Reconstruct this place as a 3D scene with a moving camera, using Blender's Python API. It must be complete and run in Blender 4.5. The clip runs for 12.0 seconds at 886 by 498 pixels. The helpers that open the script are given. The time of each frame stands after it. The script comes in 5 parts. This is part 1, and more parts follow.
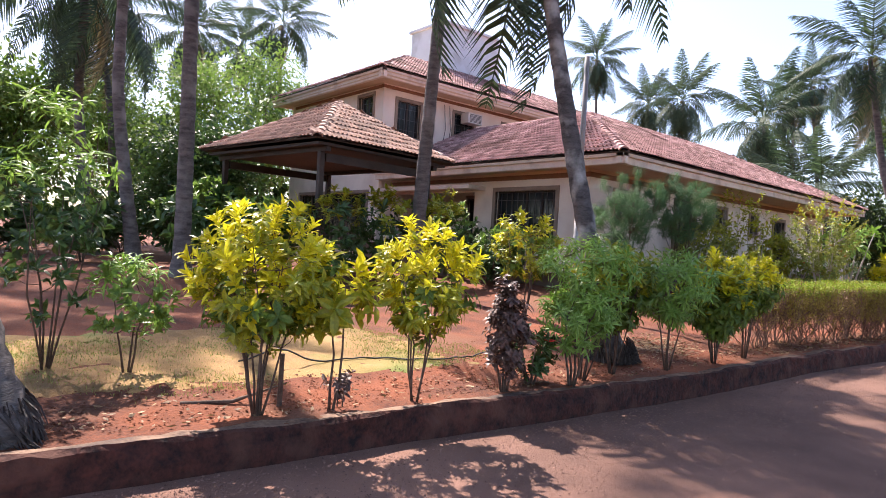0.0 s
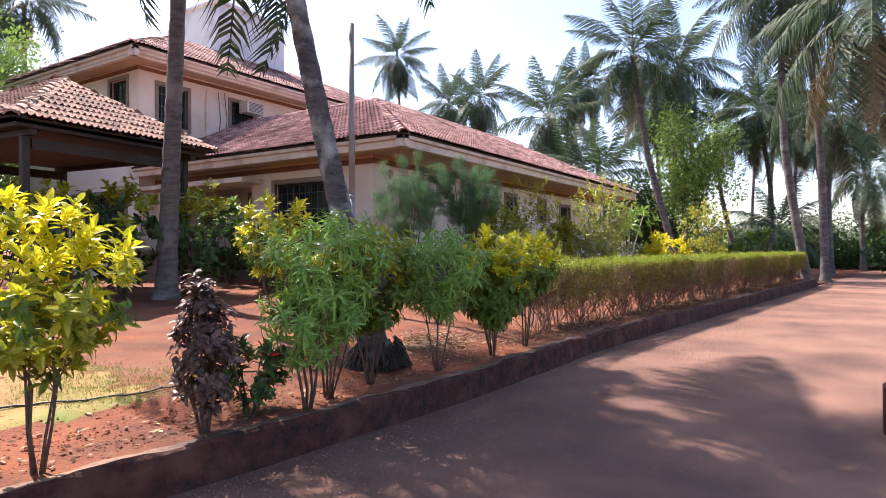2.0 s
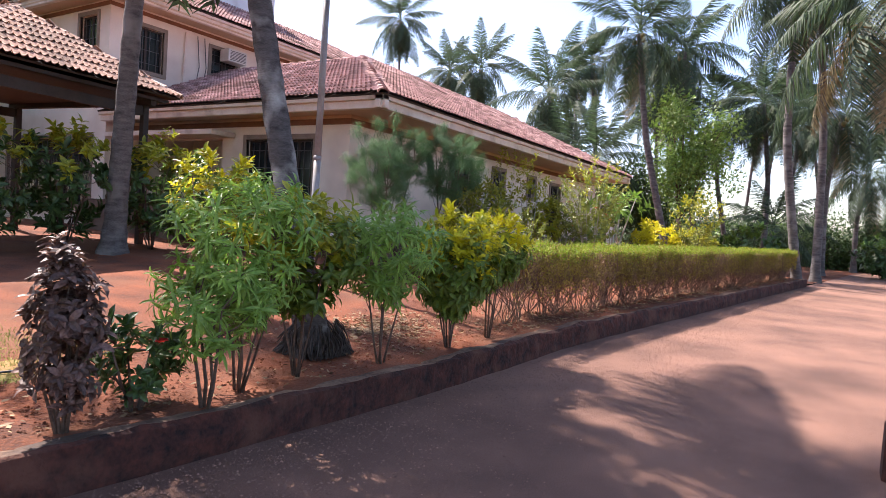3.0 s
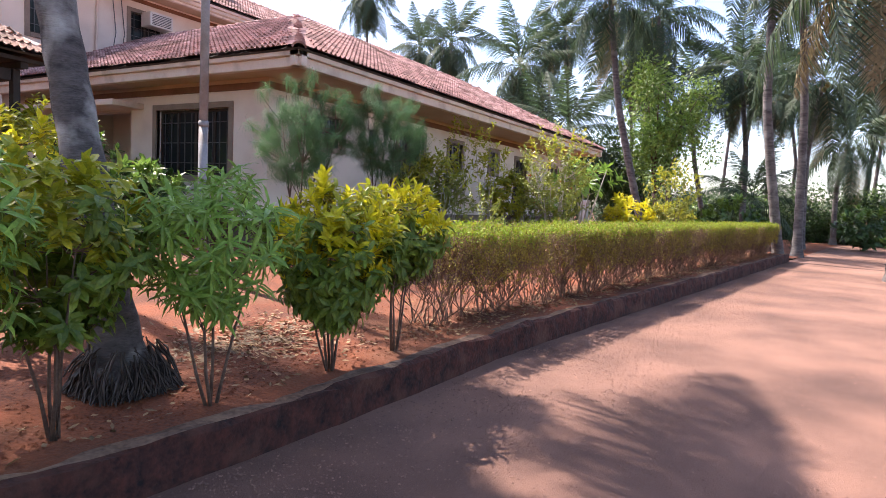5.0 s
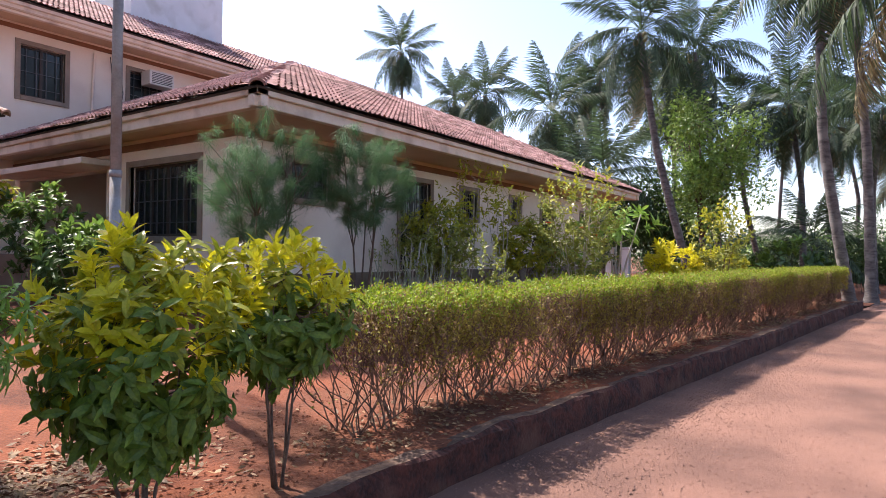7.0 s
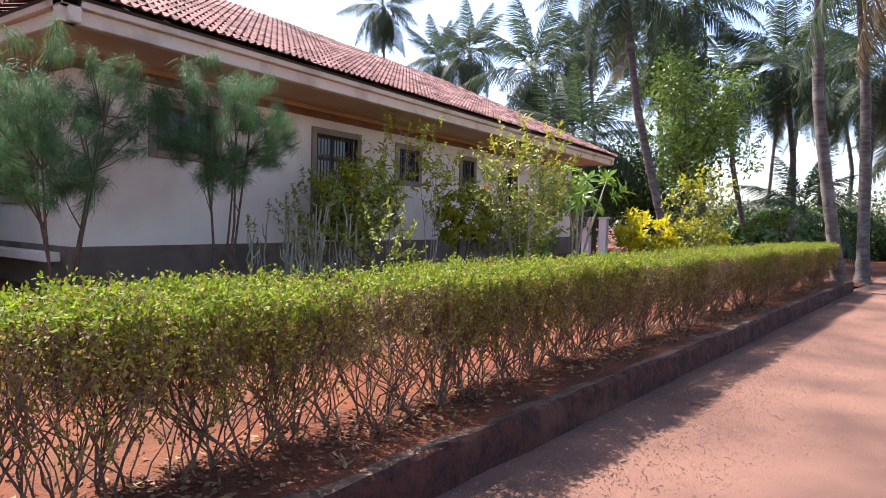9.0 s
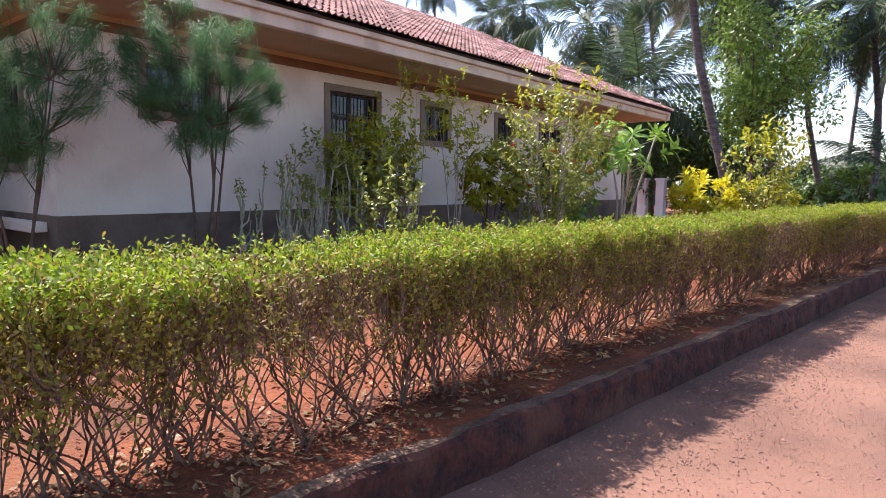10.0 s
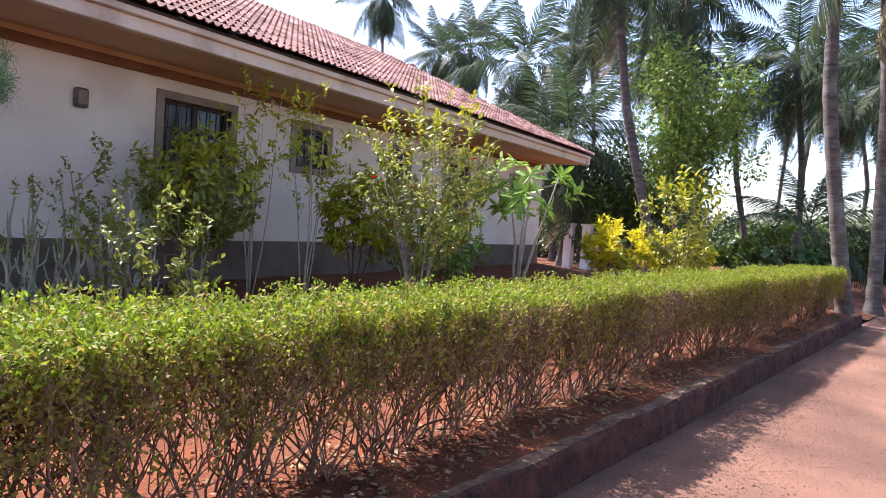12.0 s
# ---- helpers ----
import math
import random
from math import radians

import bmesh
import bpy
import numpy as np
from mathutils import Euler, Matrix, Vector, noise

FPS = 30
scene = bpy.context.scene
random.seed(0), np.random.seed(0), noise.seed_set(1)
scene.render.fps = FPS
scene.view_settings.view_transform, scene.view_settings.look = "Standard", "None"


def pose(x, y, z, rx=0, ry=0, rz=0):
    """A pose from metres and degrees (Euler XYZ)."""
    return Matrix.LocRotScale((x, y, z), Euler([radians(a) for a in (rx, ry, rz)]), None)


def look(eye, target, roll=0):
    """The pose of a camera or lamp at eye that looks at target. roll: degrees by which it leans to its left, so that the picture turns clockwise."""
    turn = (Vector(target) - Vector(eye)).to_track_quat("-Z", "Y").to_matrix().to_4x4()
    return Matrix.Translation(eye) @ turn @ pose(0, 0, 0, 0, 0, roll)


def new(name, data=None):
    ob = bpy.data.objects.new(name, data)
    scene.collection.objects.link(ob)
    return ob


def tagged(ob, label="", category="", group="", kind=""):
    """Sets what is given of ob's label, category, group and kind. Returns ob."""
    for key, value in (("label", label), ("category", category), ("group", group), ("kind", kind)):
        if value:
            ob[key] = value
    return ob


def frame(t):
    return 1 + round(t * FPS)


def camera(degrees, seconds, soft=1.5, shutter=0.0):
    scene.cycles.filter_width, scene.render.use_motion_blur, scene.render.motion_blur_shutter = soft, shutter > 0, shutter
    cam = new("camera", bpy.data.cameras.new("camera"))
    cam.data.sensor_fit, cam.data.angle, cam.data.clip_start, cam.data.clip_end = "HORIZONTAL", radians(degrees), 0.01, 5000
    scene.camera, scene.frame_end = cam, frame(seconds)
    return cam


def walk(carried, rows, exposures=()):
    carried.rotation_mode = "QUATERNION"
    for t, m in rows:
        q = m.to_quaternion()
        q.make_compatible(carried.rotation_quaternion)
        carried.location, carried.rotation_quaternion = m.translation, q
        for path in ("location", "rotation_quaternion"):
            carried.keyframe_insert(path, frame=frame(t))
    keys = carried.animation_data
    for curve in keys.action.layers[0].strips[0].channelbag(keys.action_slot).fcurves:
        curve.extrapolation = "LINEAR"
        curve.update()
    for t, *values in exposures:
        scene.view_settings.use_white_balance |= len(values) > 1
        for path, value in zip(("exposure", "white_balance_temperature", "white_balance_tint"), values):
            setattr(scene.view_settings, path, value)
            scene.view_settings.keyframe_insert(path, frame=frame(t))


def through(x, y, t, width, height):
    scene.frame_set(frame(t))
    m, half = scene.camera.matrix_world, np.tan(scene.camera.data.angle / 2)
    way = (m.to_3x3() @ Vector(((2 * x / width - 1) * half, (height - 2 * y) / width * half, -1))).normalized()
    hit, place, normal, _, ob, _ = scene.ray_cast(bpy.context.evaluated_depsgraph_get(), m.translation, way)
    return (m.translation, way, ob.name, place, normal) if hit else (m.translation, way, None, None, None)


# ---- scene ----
cam = camera(71.3, 12.0, soft=0.9)
PATH = [
    (0, (-0.011, -0.162, 1.65), (-1.529, 1.14, 1.626), 3.4),
    (0.5, (-0.123, 0.188, 1.572), (-1.503, 1.634, 1.514), 2.1),
    (1, (-0.276, 0.622, 1.566), (-1.478, 2.209, 1.375), -0.1),
    (1.5, (-0.374, 1.059, 1.567), (-1.517, 2.699, 1.498), 1.9),
    (2, (-0.373, 1.491, 1.509), (-1.456, 3.172, 1.509), -0.2),
    (2.5, (-0.518, 1.959, 1.568), (-1.546, 3.673, 1.497), 2.4),
    (2.7, (-0.509, 2.133, 1.587), (-1.551, 3.837, 1.499), 4.5),
    (4.3, (-0.683, 3.52, 1.575), (-1.858, 5.131, 1.419), -1.8),
    (4.5, (-0.716, 3.749, 1.611), (-1.81, 5.413, 1.428), -1.6),
    (5, (-0.775, 4.243, 1.578), (-1.775, 5.968, 1.424), 2.7),
    (5.5, (-0.788, 4.709, 1.514), (-1.844, 6.403, 1.38), 1.0),
    (6, (-0.945, 5.207, 1.584), (-1.979, 6.912, 1.43), 0.2),
    (6.5, (-0.997, 5.703, 1.621), (-2.137, 7.346, 1.608), -0.2),
    (7, (-0.947, 6.158, 1.628), (-2.085, 7.803, 1.64), 0.7),
    (7.2, (-0.877, 6.354, 1.6), (-2.047, 7.975, 1.625), 2.4),
    (8.8, (-1.019, 8.309, 1.727), (-2.224, 9.905, 1.694), 0.9),
    (9, (-1.056, 8.54, 1.703), (-2.17, 10.198, 1.606), 1.6),
    (9.5, (-1.118, 9.081, 1.712), (-2.285, 10.704, 1.634), 2.4),
    (9.7, (-1.12, 9.276, 1.694), (-2.391, 10.819, 1.619), 0.6),
    (10, (-1.095, 9.632, 1.667), (-2.356, 11.17, 1.455), 0.7),
    (10.5, (-1.11, 10.087, 1.645), (-2.357, 11.641, 1.479), 1.5),
    (10.8, (-1.239, 10.51, 1.727), (-2.551, 12.014, 1.6), 0.9),
    (11, (-1.256, 10.725, 1.69), (-2.522, 12.267, 1.553), 0.1),
    (11.1, (-1.244, 10.828, 1.676), (-2.581, 12.314, 1.621), -0.4),
    (11.5, (-1.214, 11.216, 1.764), (-2.484, 12.759, 1.681), 2.0),
    (12, (-1.06, 11.734, 1.799), (-2.197, 13.376, 1.701), 4.1),
]
walk(cam, [(t, look(eye, target, roll)) for t, eye, target, roll in PATH], [(0, 1.60, 6500, 20.5), (2.5, 1.62, 6500, 20.5), (4.5, 1.78, 6500, 20.5), (5.5, 1.74, 6500, 20.5), (6.5, 1.48, 6450, 20.5), (7.2, 1.46, 6450, 20.5), (9, 1.56, 6400, 20.5), (12, 1.68, 6350, 20.5)])


# ---- world, sun and light ----
TO_SUN = Vector((-0.70, 0.13, 1.0)).normalized()
world = bpy.data.worlds.new("sky")
scene.world = world
world.use_nodes = True
sky = world.node_tree.nodes.new("ShaderNodeTexSky")
sky.sky_type, sky.sun_disc = "NISHITA", False
sky.sun_elevation = math.asin(TO_SUN.z)
sky.sun_rotation = math.atan2(TO_SUN.x, TO_SUN.y)
sky.air_density, sky.dust_density, sky.ozone_density = 1.0, 1.4, 1.5
back = world.node_tree.nodes["Background"]
back.inputs["Strength"].default_value = 0.12
world.node_tree.links.new(sky.outputs[0], back.inputs["Color"])
sun_data = bpy.data.lights.new("sun", "SUN")
sun_data.energy, sun_data.angle, sun_data.color = 4.2, radians(0.6), (1.0, 0.93, 0.82)
sun = new("sun", sun_data)
sun.matrix_world = look((0, 0, 30), Vector((0, 0, 30)) - TO_SUN)


# ---- helpers of the scene ----
def thing(name, m, label, category, group="", kind=""):
    ob = new(name)
    ob.matrix_world = m
    ob.empty_display_size = 0.2
    return tagged(ob, label, category, group, kind)


def mesh_of(name, bm, material, smooth=False):
    me = bpy.data.meshes.new(name)
    bm.to_mesh(me)
    bm.free()
    for m in (material if isinstance(material, (list, tuple)) else [material]):
        me.materials.append(m)
    if smooth:
        me.polygons.foreach_set("use_smooth", [True] * len(me.polygons))
    return me


def part(name, bm, material, parent, label="", smooth=False, kind=""):
    ob = new(name, mesh_of(name, bm, material, smooth))
    ob.parent = parent
    return tagged(ob, label, kind=kind)


def raw(name, verts, faces, material, parent, label="", smooth=False, kind="", mats=None):
    me = bpy.data.meshes.new(name)
    me.from_pydata(verts, [], faces)
    for m in (material if isinstance(material, (list, tuple)) else [material]):
        me.materials.append(m)
    if mats is not None:
        me.polygons.foreach_set("material_index", mats)
    if smooth:
        me.polygons.foreach_set("use_smooth", [True] * len(me.polygons))
    me.update()
    ob = new(name, me)
    if parent is not None:
        ob.parent = parent
    return tagged(ob, label, kind=kind)


def box(bm, x0, x1, y0, y1, z0, z1, bevel=0.0):
    b = bmesh.ops.create_cube(bm, size=1.0)
    bmesh.ops.scale(bm, vec=(x1 - x0, y1 - y0, z1 - z0), verts=b["verts"])
    bmesh.ops.translate(bm, vec=((x0 + x1) / 2, (y0 + y1) / 2, (z0 + z1) / 2), verts=b["verts"])
    if bevel:
        es = list({e for v in b["verts"] for e in v.link_edges})
        bmesh.ops.bevel(bm, geom=es, offset=bevel, segments=1, affect="EDGES")
    return bm


def boxed(*a, bevel=0.0):
    return box(bmesh.new(), *a, bevel=bevel)


def tube(bm, pts, radii, sides=8, cap=True):
    """A tapered tube along points."""
    rings = []
    for i, p in enumerate(pts):
        p = Vector(p)
        d = (Vector(pts[min(i + 1, len(pts) - 1)]) - Vector(pts[max(i - 1, 0)])).normalized()
        a = d.orthogonal().normalized() if abs(d.z) < 0.95 else d.cross(Vector((0, 1, 0))).normalized()
        b = d.cross(a)
        rings.append([bm.verts.new(p + radii[i] * (math.cos(k * math.tau / sides) * a + math.sin(k * math.tau / sides) * b)) for k in range(sides)])
    for r, q in zip(rings, rings[1:]):
        for k in range(sides):
            bm.faces.new((r[k], r[(k + 1) % sides], q[(k + 1) % sides], q[k]))
    if cap:
        bm.faces.new(rings[0][::-1])
        bm.faces.new(rings[-1])
    return bm


# ---- materials ----
def material(name, c1, c2, rough=0.8, scale=4.0, bump=0.2, fine=30.0, stain=None, stain_scale=0.8, metallic=0.0, spec=0.5, random_tint=0.0, island=False, stretch=(1, 1, 1)):
    """Two colours mixed by noise at two scales, with fine relief, and stains of a third colour."""
    m = bpy.data.materials.new(name)
    m.use_nodes = True
    nt = m.node_tree
    N, L = nt.nodes, nt.links
    b = N["Principled BSDF"]
    b.inputs["Roughness"].default_value, b.inputs["Metallic"].default_value = rough, metallic
    b.inputs["Specular IOR Level"].default_value = spec
    tc = N.new("ShaderNodeTexCoord")
    mp = N.new("ShaderNodeMapping")
    mp.inputs["Scale"].default_value = stretch
    L.new(tc.outputs["Object"], mp.inputs["Vector"])
    n1, n2 = N.new("ShaderNodeTexNoise"), N.new("ShaderNodeTexNoise")
    n1.inputs["Scale"].default_value, n1.inputs["Detail"].default_value = scale, 4
    n2.inputs["Scale"].default_value, n2.inputs["Detail"].default_value = fine, 4
    L.new(mp.outputs[0], n1.inputs["Vector"])
    L.new(mp.outputs[0], n2.inputs["Vector"])
    add = N.new("ShaderNodeMath")
    add.operation = "MULTIPLY_ADD"
    L.new(n2.outputs["Fac"], add.inputs[0])
    add.inputs[1].default_value = 0.6
    L.new(n1.outputs["Fac"], add.inputs[2])
    rp = N.new("ShaderNodeValToRGB")
    rp.color_ramp.elements[0].position, rp.color_ramp.elements[1].position = 0.55, 1.05
    rp.color_ramp.elements[0].color, rp.color_ramp.elements[1].color = (*c1, 1), (*c2, 1)
    L.new(add.outputs[0], rp.inputs[0])
    col = rp.outputs[0]
    if stain:
        n3 = N.new("ShaderNodeTexNoise")
        n3.inputs["Scale"].default_value, n3.inputs["Detail"].default_value = stain_scale, 5
        L.new(tc.outputs["Object"], n3.inputs["Vector"])
        r3 = N.new("ShaderNodeValToRGB")
        r3.color_ramp.elements[0].position, r3.color_ramp.elements[1].position = 0.52, 0.68
        L.new(n3.outputs["Fac"], r3.inputs[0])
        mx = N.new("ShaderNodeMixRGB")
        mx.inputs[2].default_value = (*stain, 1)
        L.new(r3.outputs[0], mx.inputs[0])
        L.new(col, mx.inputs[1])
        col = mx.outputs[0]
    if random_tint:
        src = N.new("ShaderNodeNewGeometry").outputs["Random Per Island"] if island else N.new("ShaderNodeObjectInfo").outputs["Random"]
        mr = N.new("ShaderNodeMapRange")
        mr.inputs[3].default_value, mr.inputs[4].default_value = 1 - random_tint, 1 + random_tint
        L.new(src, mr.inputs[0])
        hs = N.new("ShaderNodeHueSaturation")
        L.new(mr.outputs[0], hs.inputs["Value"])
        L.new(col, hs.inputs["Color"])
        col = hs.outputs[0]
    L.new(col, b.inputs["Base Color"])
    bp = N.new("ShaderNodeBump")
    bp.inputs["Strength"].default_value, bp.inputs["Distance"].default_value = bump, 0.02
    L.new(add.outputs[0], bp.inputs["Height"])
    L.new(bp.outputs[0], b.inputs["Normal"])
    return m


def leafy(name, c1, c2, rough=0.45, through=0.42, tint=0.25, scale=9.0):
    """A leaf: gloss on top, light that comes through it, and a tint of its own for every leaf."""
    m = material(name, c1, c2, rough, scale, 0.05, 60, random_tint=tint, island=True)
    nt = m.node_tree
    b = nt.nodes["Principled BSDF"]
    tr, mx = nt.nodes.new("ShaderNodeBsdfTranslucent"), nt.nodes.new("ShaderNodeMixShader")
    src = b.inputs["Base Color"].links[0].from_socket
    nt.links.new(src, tr.inputs["Color"])
    mx.inputs[0].default_value = through
    nt.links.new(b.outputs[0], mx.inputs[1])
    nt.links.new(tr.outputs[0], mx.inputs[2])
    nt.links.new(mx.outputs[0], nt.nodes["Material Output"].inputs["Surface"])
    return m


SOIL = material("red_soil", (0.060, 0.016, 0.006), (0.215, 0.058, 0.019), 0.95, 1.8, 1.0, 45, stain=(0.16, 0.062, 0.028), stain_scale=0.7)
LAWN = material("dry_lawn", (0.17, 0.090, 0.032), (0.38, 0.235, 0.085), 0.95, 1.6, 1.0, 80, stain=(0.12, 0.17, 0.03), stain_scale=0.9)
ROAD = material("dusty_road", (0.080, 0.039, 0.028), (0.245, 0.125, 0.087), 0.92, 0.8, 0.85, 170, stain=(0.275, 0.142, 0.099), stain_scale=0.3)
# Kerb sides include shade in their dark colour, the cap sunlight in its pale one.
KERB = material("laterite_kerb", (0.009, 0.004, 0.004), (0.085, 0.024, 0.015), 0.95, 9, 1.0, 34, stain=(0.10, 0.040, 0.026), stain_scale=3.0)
CAP = material("worn_sunlit_render", (0.045, 0.022, 0.015), (0.25, 0.15, 0.095), 0.9, 3.5, 0.8, 30, stain=(0.05, 0.03, 0.022), stain_scale=1.2)
STONE = material("grit", (0.13, 0.066, 0.048), (0.30, 0.165, 0.12), 0.9, 12, 0.2, 60, random_tint=0.3, island=True)
WALL = material("cream_plaster", (0.72, 0.63, 0.55), (0.82, 0.75, 0.67), 0.85, 1.2, 0.12, 60, stain=(0.66, 0.57, 0.50), stain_scale=0.9)
FASCIA = material("fascia_paint", (0.66, 0.55, 0.47), (0.78, 0.68, 0.60), 0.8, 2.0, 0.15, 50, stain=(0.46, 0.37, 0.31), stain_scale=1.6)
SOFFIT = material("ochre_plaster", (0.52, 0.37, 0.25), (0.62, 0.46, 0.33), 0.85, 1.5, 0.12, 60)
STRIP = material("brown_strip", (0.16, 0.07, 0.035), (0.24, 0.11, 0.06), 0.8, 3, 0.15, 50)
PLINTH = material("grey_brown_plinth", (0.13, 0.095, 0.075), (0.20, 0.155, 0.125), 0.85, 2, 0.2, 50, stain=(0.09, 0.065, 0.05), stain_scale=1.3)
FRAME = material("grey_surround", (0.20, 0.155, 0.125), (0.29, 0.23, 0.185), 0.8, 3, 0.15, 40)
TILE = material("clay_tile", (0.17, 0.072, 0.066), (0.54, 0.35, 0.32), 0.88, 3.0, 0.3, 40, stain=(0.16, 0.09, 0.075), stain_scale=0.8, spec=0.15, random_tint=0.36, island=True)
TILE_ONE = material("clay_tile_single", (0.17, 0.072, 0.066), (0.54, 0.35, 0.32), 0.88, 3.0, 0.3, 40, spec=0.15, random_tint=0.36)
OLD_TILE = material("weathered_tile", (0.17, 0.085, 0.06), (0.56, 0.36, 0.28), 0.85, 2.5, 0.4, 30, stain=(0.58, 0.50, 0.43), stain_scale=1.8, random_tint=0.35)
BARK = material("palm_bark", (0.050, 0.044, 0.042), (0.17, 0.15, 0.14), 0.95, 4, 0.8, 30, stain=(0.22, 0.205, 0.19), stain_scale=2.2, stretch=(1, 1, 3.5))
LICHEN = material("lichen_bark", (0.035, 0.030, 0.030), (0.12, 0.105, 0.10), 0.95, 4, 0.9, 30, stain=(0.40, 0.385, 0.36), stain_scale=2.6, stretch=(1, 1, 3.5))
STEM = material("shrub_stem", (0.055, 0.034, 0.025), (0.15, 0.10, 0.07), 0.9, 12, 0.4, 60)
PALE_STEM = material("pale_stem", (0.30, 0.26, 0.21), (0.48, 0.43, 0.36), 0.9, 12, 0.4, 60)
TWIG = material("hedge_twig", (0.060, 0.032, 0.022), (0.20, 0.115, 0.075), 0.9, 10, 0.2, 40, random_tint=0.3, island=True)
WHITE = material("white_paint", (0.70, 0.70, 0.72), (0.80, 0.80, 0.82), 0.7, 1.5, 0.1, 40, stain=(0.58, 0.57, 0.56), stain_scale=1.1)
DARK = material("dark_wood", (0.016, 0.011, 0.009), (0.045, 0.029, 0.022), 0.6, 3, 0.2, 40)
DOOR = material("door_wood", (0.07, 0.025, 0.016), (0.13, 0.05, 0.03), 0.5, 2, 0.2, 30, stretch=(1, 1, 0.2))
IRON = material("painted_iron", (0.05, 0.05, 0.055), (0.12, 0.12, 0.13), 0.45, 8, 0.1, 60, metallic=0.3)
STEEL = material("grey_pole_paint", (0.20, 0.20, 0.21), (0.30, 0.30, 0.31), 0.5, 6, 0.1, 50, stain=(0.17, 0.12, 0.09), stain_scale=2.0)
PLASTIC = material("black_hose", (0.02, 0.02, 0.02), (0.04, 0.04, 0.04), 0.5, 8, 0.05, 50)
AC_WHITE = material("ac_casing", (0.60, 0.60, 0.58), (0.70, 0.70, 0.68), 0.5, 4, 0.05, 50)
SUCC = material("thorny_stem", (0.16, 0.18, 0.11), (0.40, 0.40, 0.30), 0.6, 8, 0.3, 50)
COCO = material("coconut", (0.10, 0.11, 0.03), (0.22, 0.17, 0.05), 0.5, 6, 0.1, 40)
YELLOW = leafy("croton_yellow", (0.54, 0.50, 0.010), (0.84, 0.77, 0.04), 0.4, 0.48, 0.28)
YELGREEN = leafy("croton_yellow_green", (0.20, 0.26, 0.015), (0.55, 0.50, 0.04), 0.35, 0.38)
CGREEN = leafy("croton_green", (0.055, 0.12, 0.012), (0.20, 0.28, 0.03), 0.5, 0.35)
GREEN = leafy("fresh_green", (0.12, 0.26, 0.035), (0.31, 0.48, 0.085), 0.4, 0.38)
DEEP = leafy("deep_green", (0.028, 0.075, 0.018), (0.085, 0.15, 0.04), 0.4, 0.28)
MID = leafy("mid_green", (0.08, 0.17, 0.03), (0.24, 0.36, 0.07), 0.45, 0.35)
PURPLE = leafy("dark_croton", (0.028, 0.012, 0.011), (0.19, 0.105, 0.080), 0.5, 0.15, 0.4)
FEATHER = leafy("feathery_green", (0.05, 0.13, 0.05), (0.14, 0.26, 0.11), 0.65, 0.5)
PALM = leafy("palm_leaf", (0.020, 0.044, 0.024), (0.075, 0.118, 0.052), 0.65, 0.35, 0.4)
PALM_DRY = leafy("palm_leaf_dry", (0.15, 0.125, 0.06), (0.30, 0.25, 0.13), 0.6, 0.25, 0.3)
HTOP = leafy("hedge_top_leaf", (0.13, 0.22, 0.010), (0.30, 0.38, 0.025), 0.65, 0.42)
HBROWN = leafy("hedge_dry_leaf", (0.15, 0.095, 0.05), (0.34, 0.22, 0.115), 0.7, 0.3)
HSIDE = leafy("hedge_side_leaf", (0.16, 0.14, 0.02), (0.38, 0.31, 0.055), 0.65, 0.38)
DRYLEAF = leafy("dry_leaf", (0.11, 0.06, 0.03), (0.34, 0.22, 0.11), 0.7, 0.15, 0.4)
GRASS = leafy("grass_blade", (0.13, 0.17, 0.03), (0.32, 0.32, 0.09), 0.6, 0.35, 0.3)
OLIVE = leafy("olive_leaf", (0.13, 0.17, 0.025), (0.34, 0.36, 0.07), 0.45, 0.42)
RED = leafy("red_petal", (0.60, 0.02, 0.02), (0.80, 0.06, 0.04), 0.5, 0.4)
GLASS = bpy.data.materials.new("window_glass")
GLASS.use_nodes = True
GLASS.node_tree.nodes["Principled BSDF"].inputs["Base Color"].default_value = (0.02, 0.024, 0.028, 1)
GLASS.node_tree.nodes["Principled BSDF"].inputs["Roughness"].default_value = 0.12


# ---- ground, road, kerb ----
def ease(y, a, b):
    u = min(max((y - a) / (b - a), 0), 1)
    return u * u * (3 - 2 * u)


def kerb_x(y):
    return -4.28 + 0.115 * y - 0.07 * ease(y, 7.5, 11)


def grade(y):
    """The ground climbs a little along the walk."""
    return 0.09 * ease(y, 6, 10.5)


ALONG_KERB = pose(kerb_x(0), 0, 0, 0, 0, -6.56)


def lawn_z(x, y):
    d = kerb_x(y) - x
    rise = 0.255 + grade(y) + min(max(d - 0.5, 0) * 0.042, 0.36) + 0.022 * noise.noise((x * 3, y * 3, 13)) + 0.012 * noise.noise((x * 11, y * 11, 4))
    return rise + 0.035 * noise.noise((x * 0.9, y * 0.9, 0)) * min(max(d, 0), 1) + 0.018 * noise.noise((x * 4, y * 4, 3)) * min(max(d * 2, 0), 1)


v = [(-900, -900, -0.03), (900, -900, -0.03), (900, 900, -0.03), (-900, 900, -0.03)]
tagged(raw("ground", v, [(0, 1, 2, 3)], SOIL, None), "flat red earth running out to the horizon", "ground", kind="structure")


def sheet(name, x_of, y0, y1, ny, nx, z_of, mat, label, cat):
    """A sheet whose edges follow x_of(0..1, y)."""
    v, f = [], []
    for a in range(ny + 1):
        y = y0 + (y1 - y0) * a / ny
        for k in range(nx + 1):
            x = x_of(k / nx, y)
            v.append((x, y, z_of(x, y)))
    for a in range(ny):
        for k in range(nx):
            q = a * (nx + 1) + k
            f.append((q, q + 1, q + nx + 2, q + nx + 1))
    return tagged(raw(name, v, f, mat, None, smooth=True), label, cat, kind="structure")


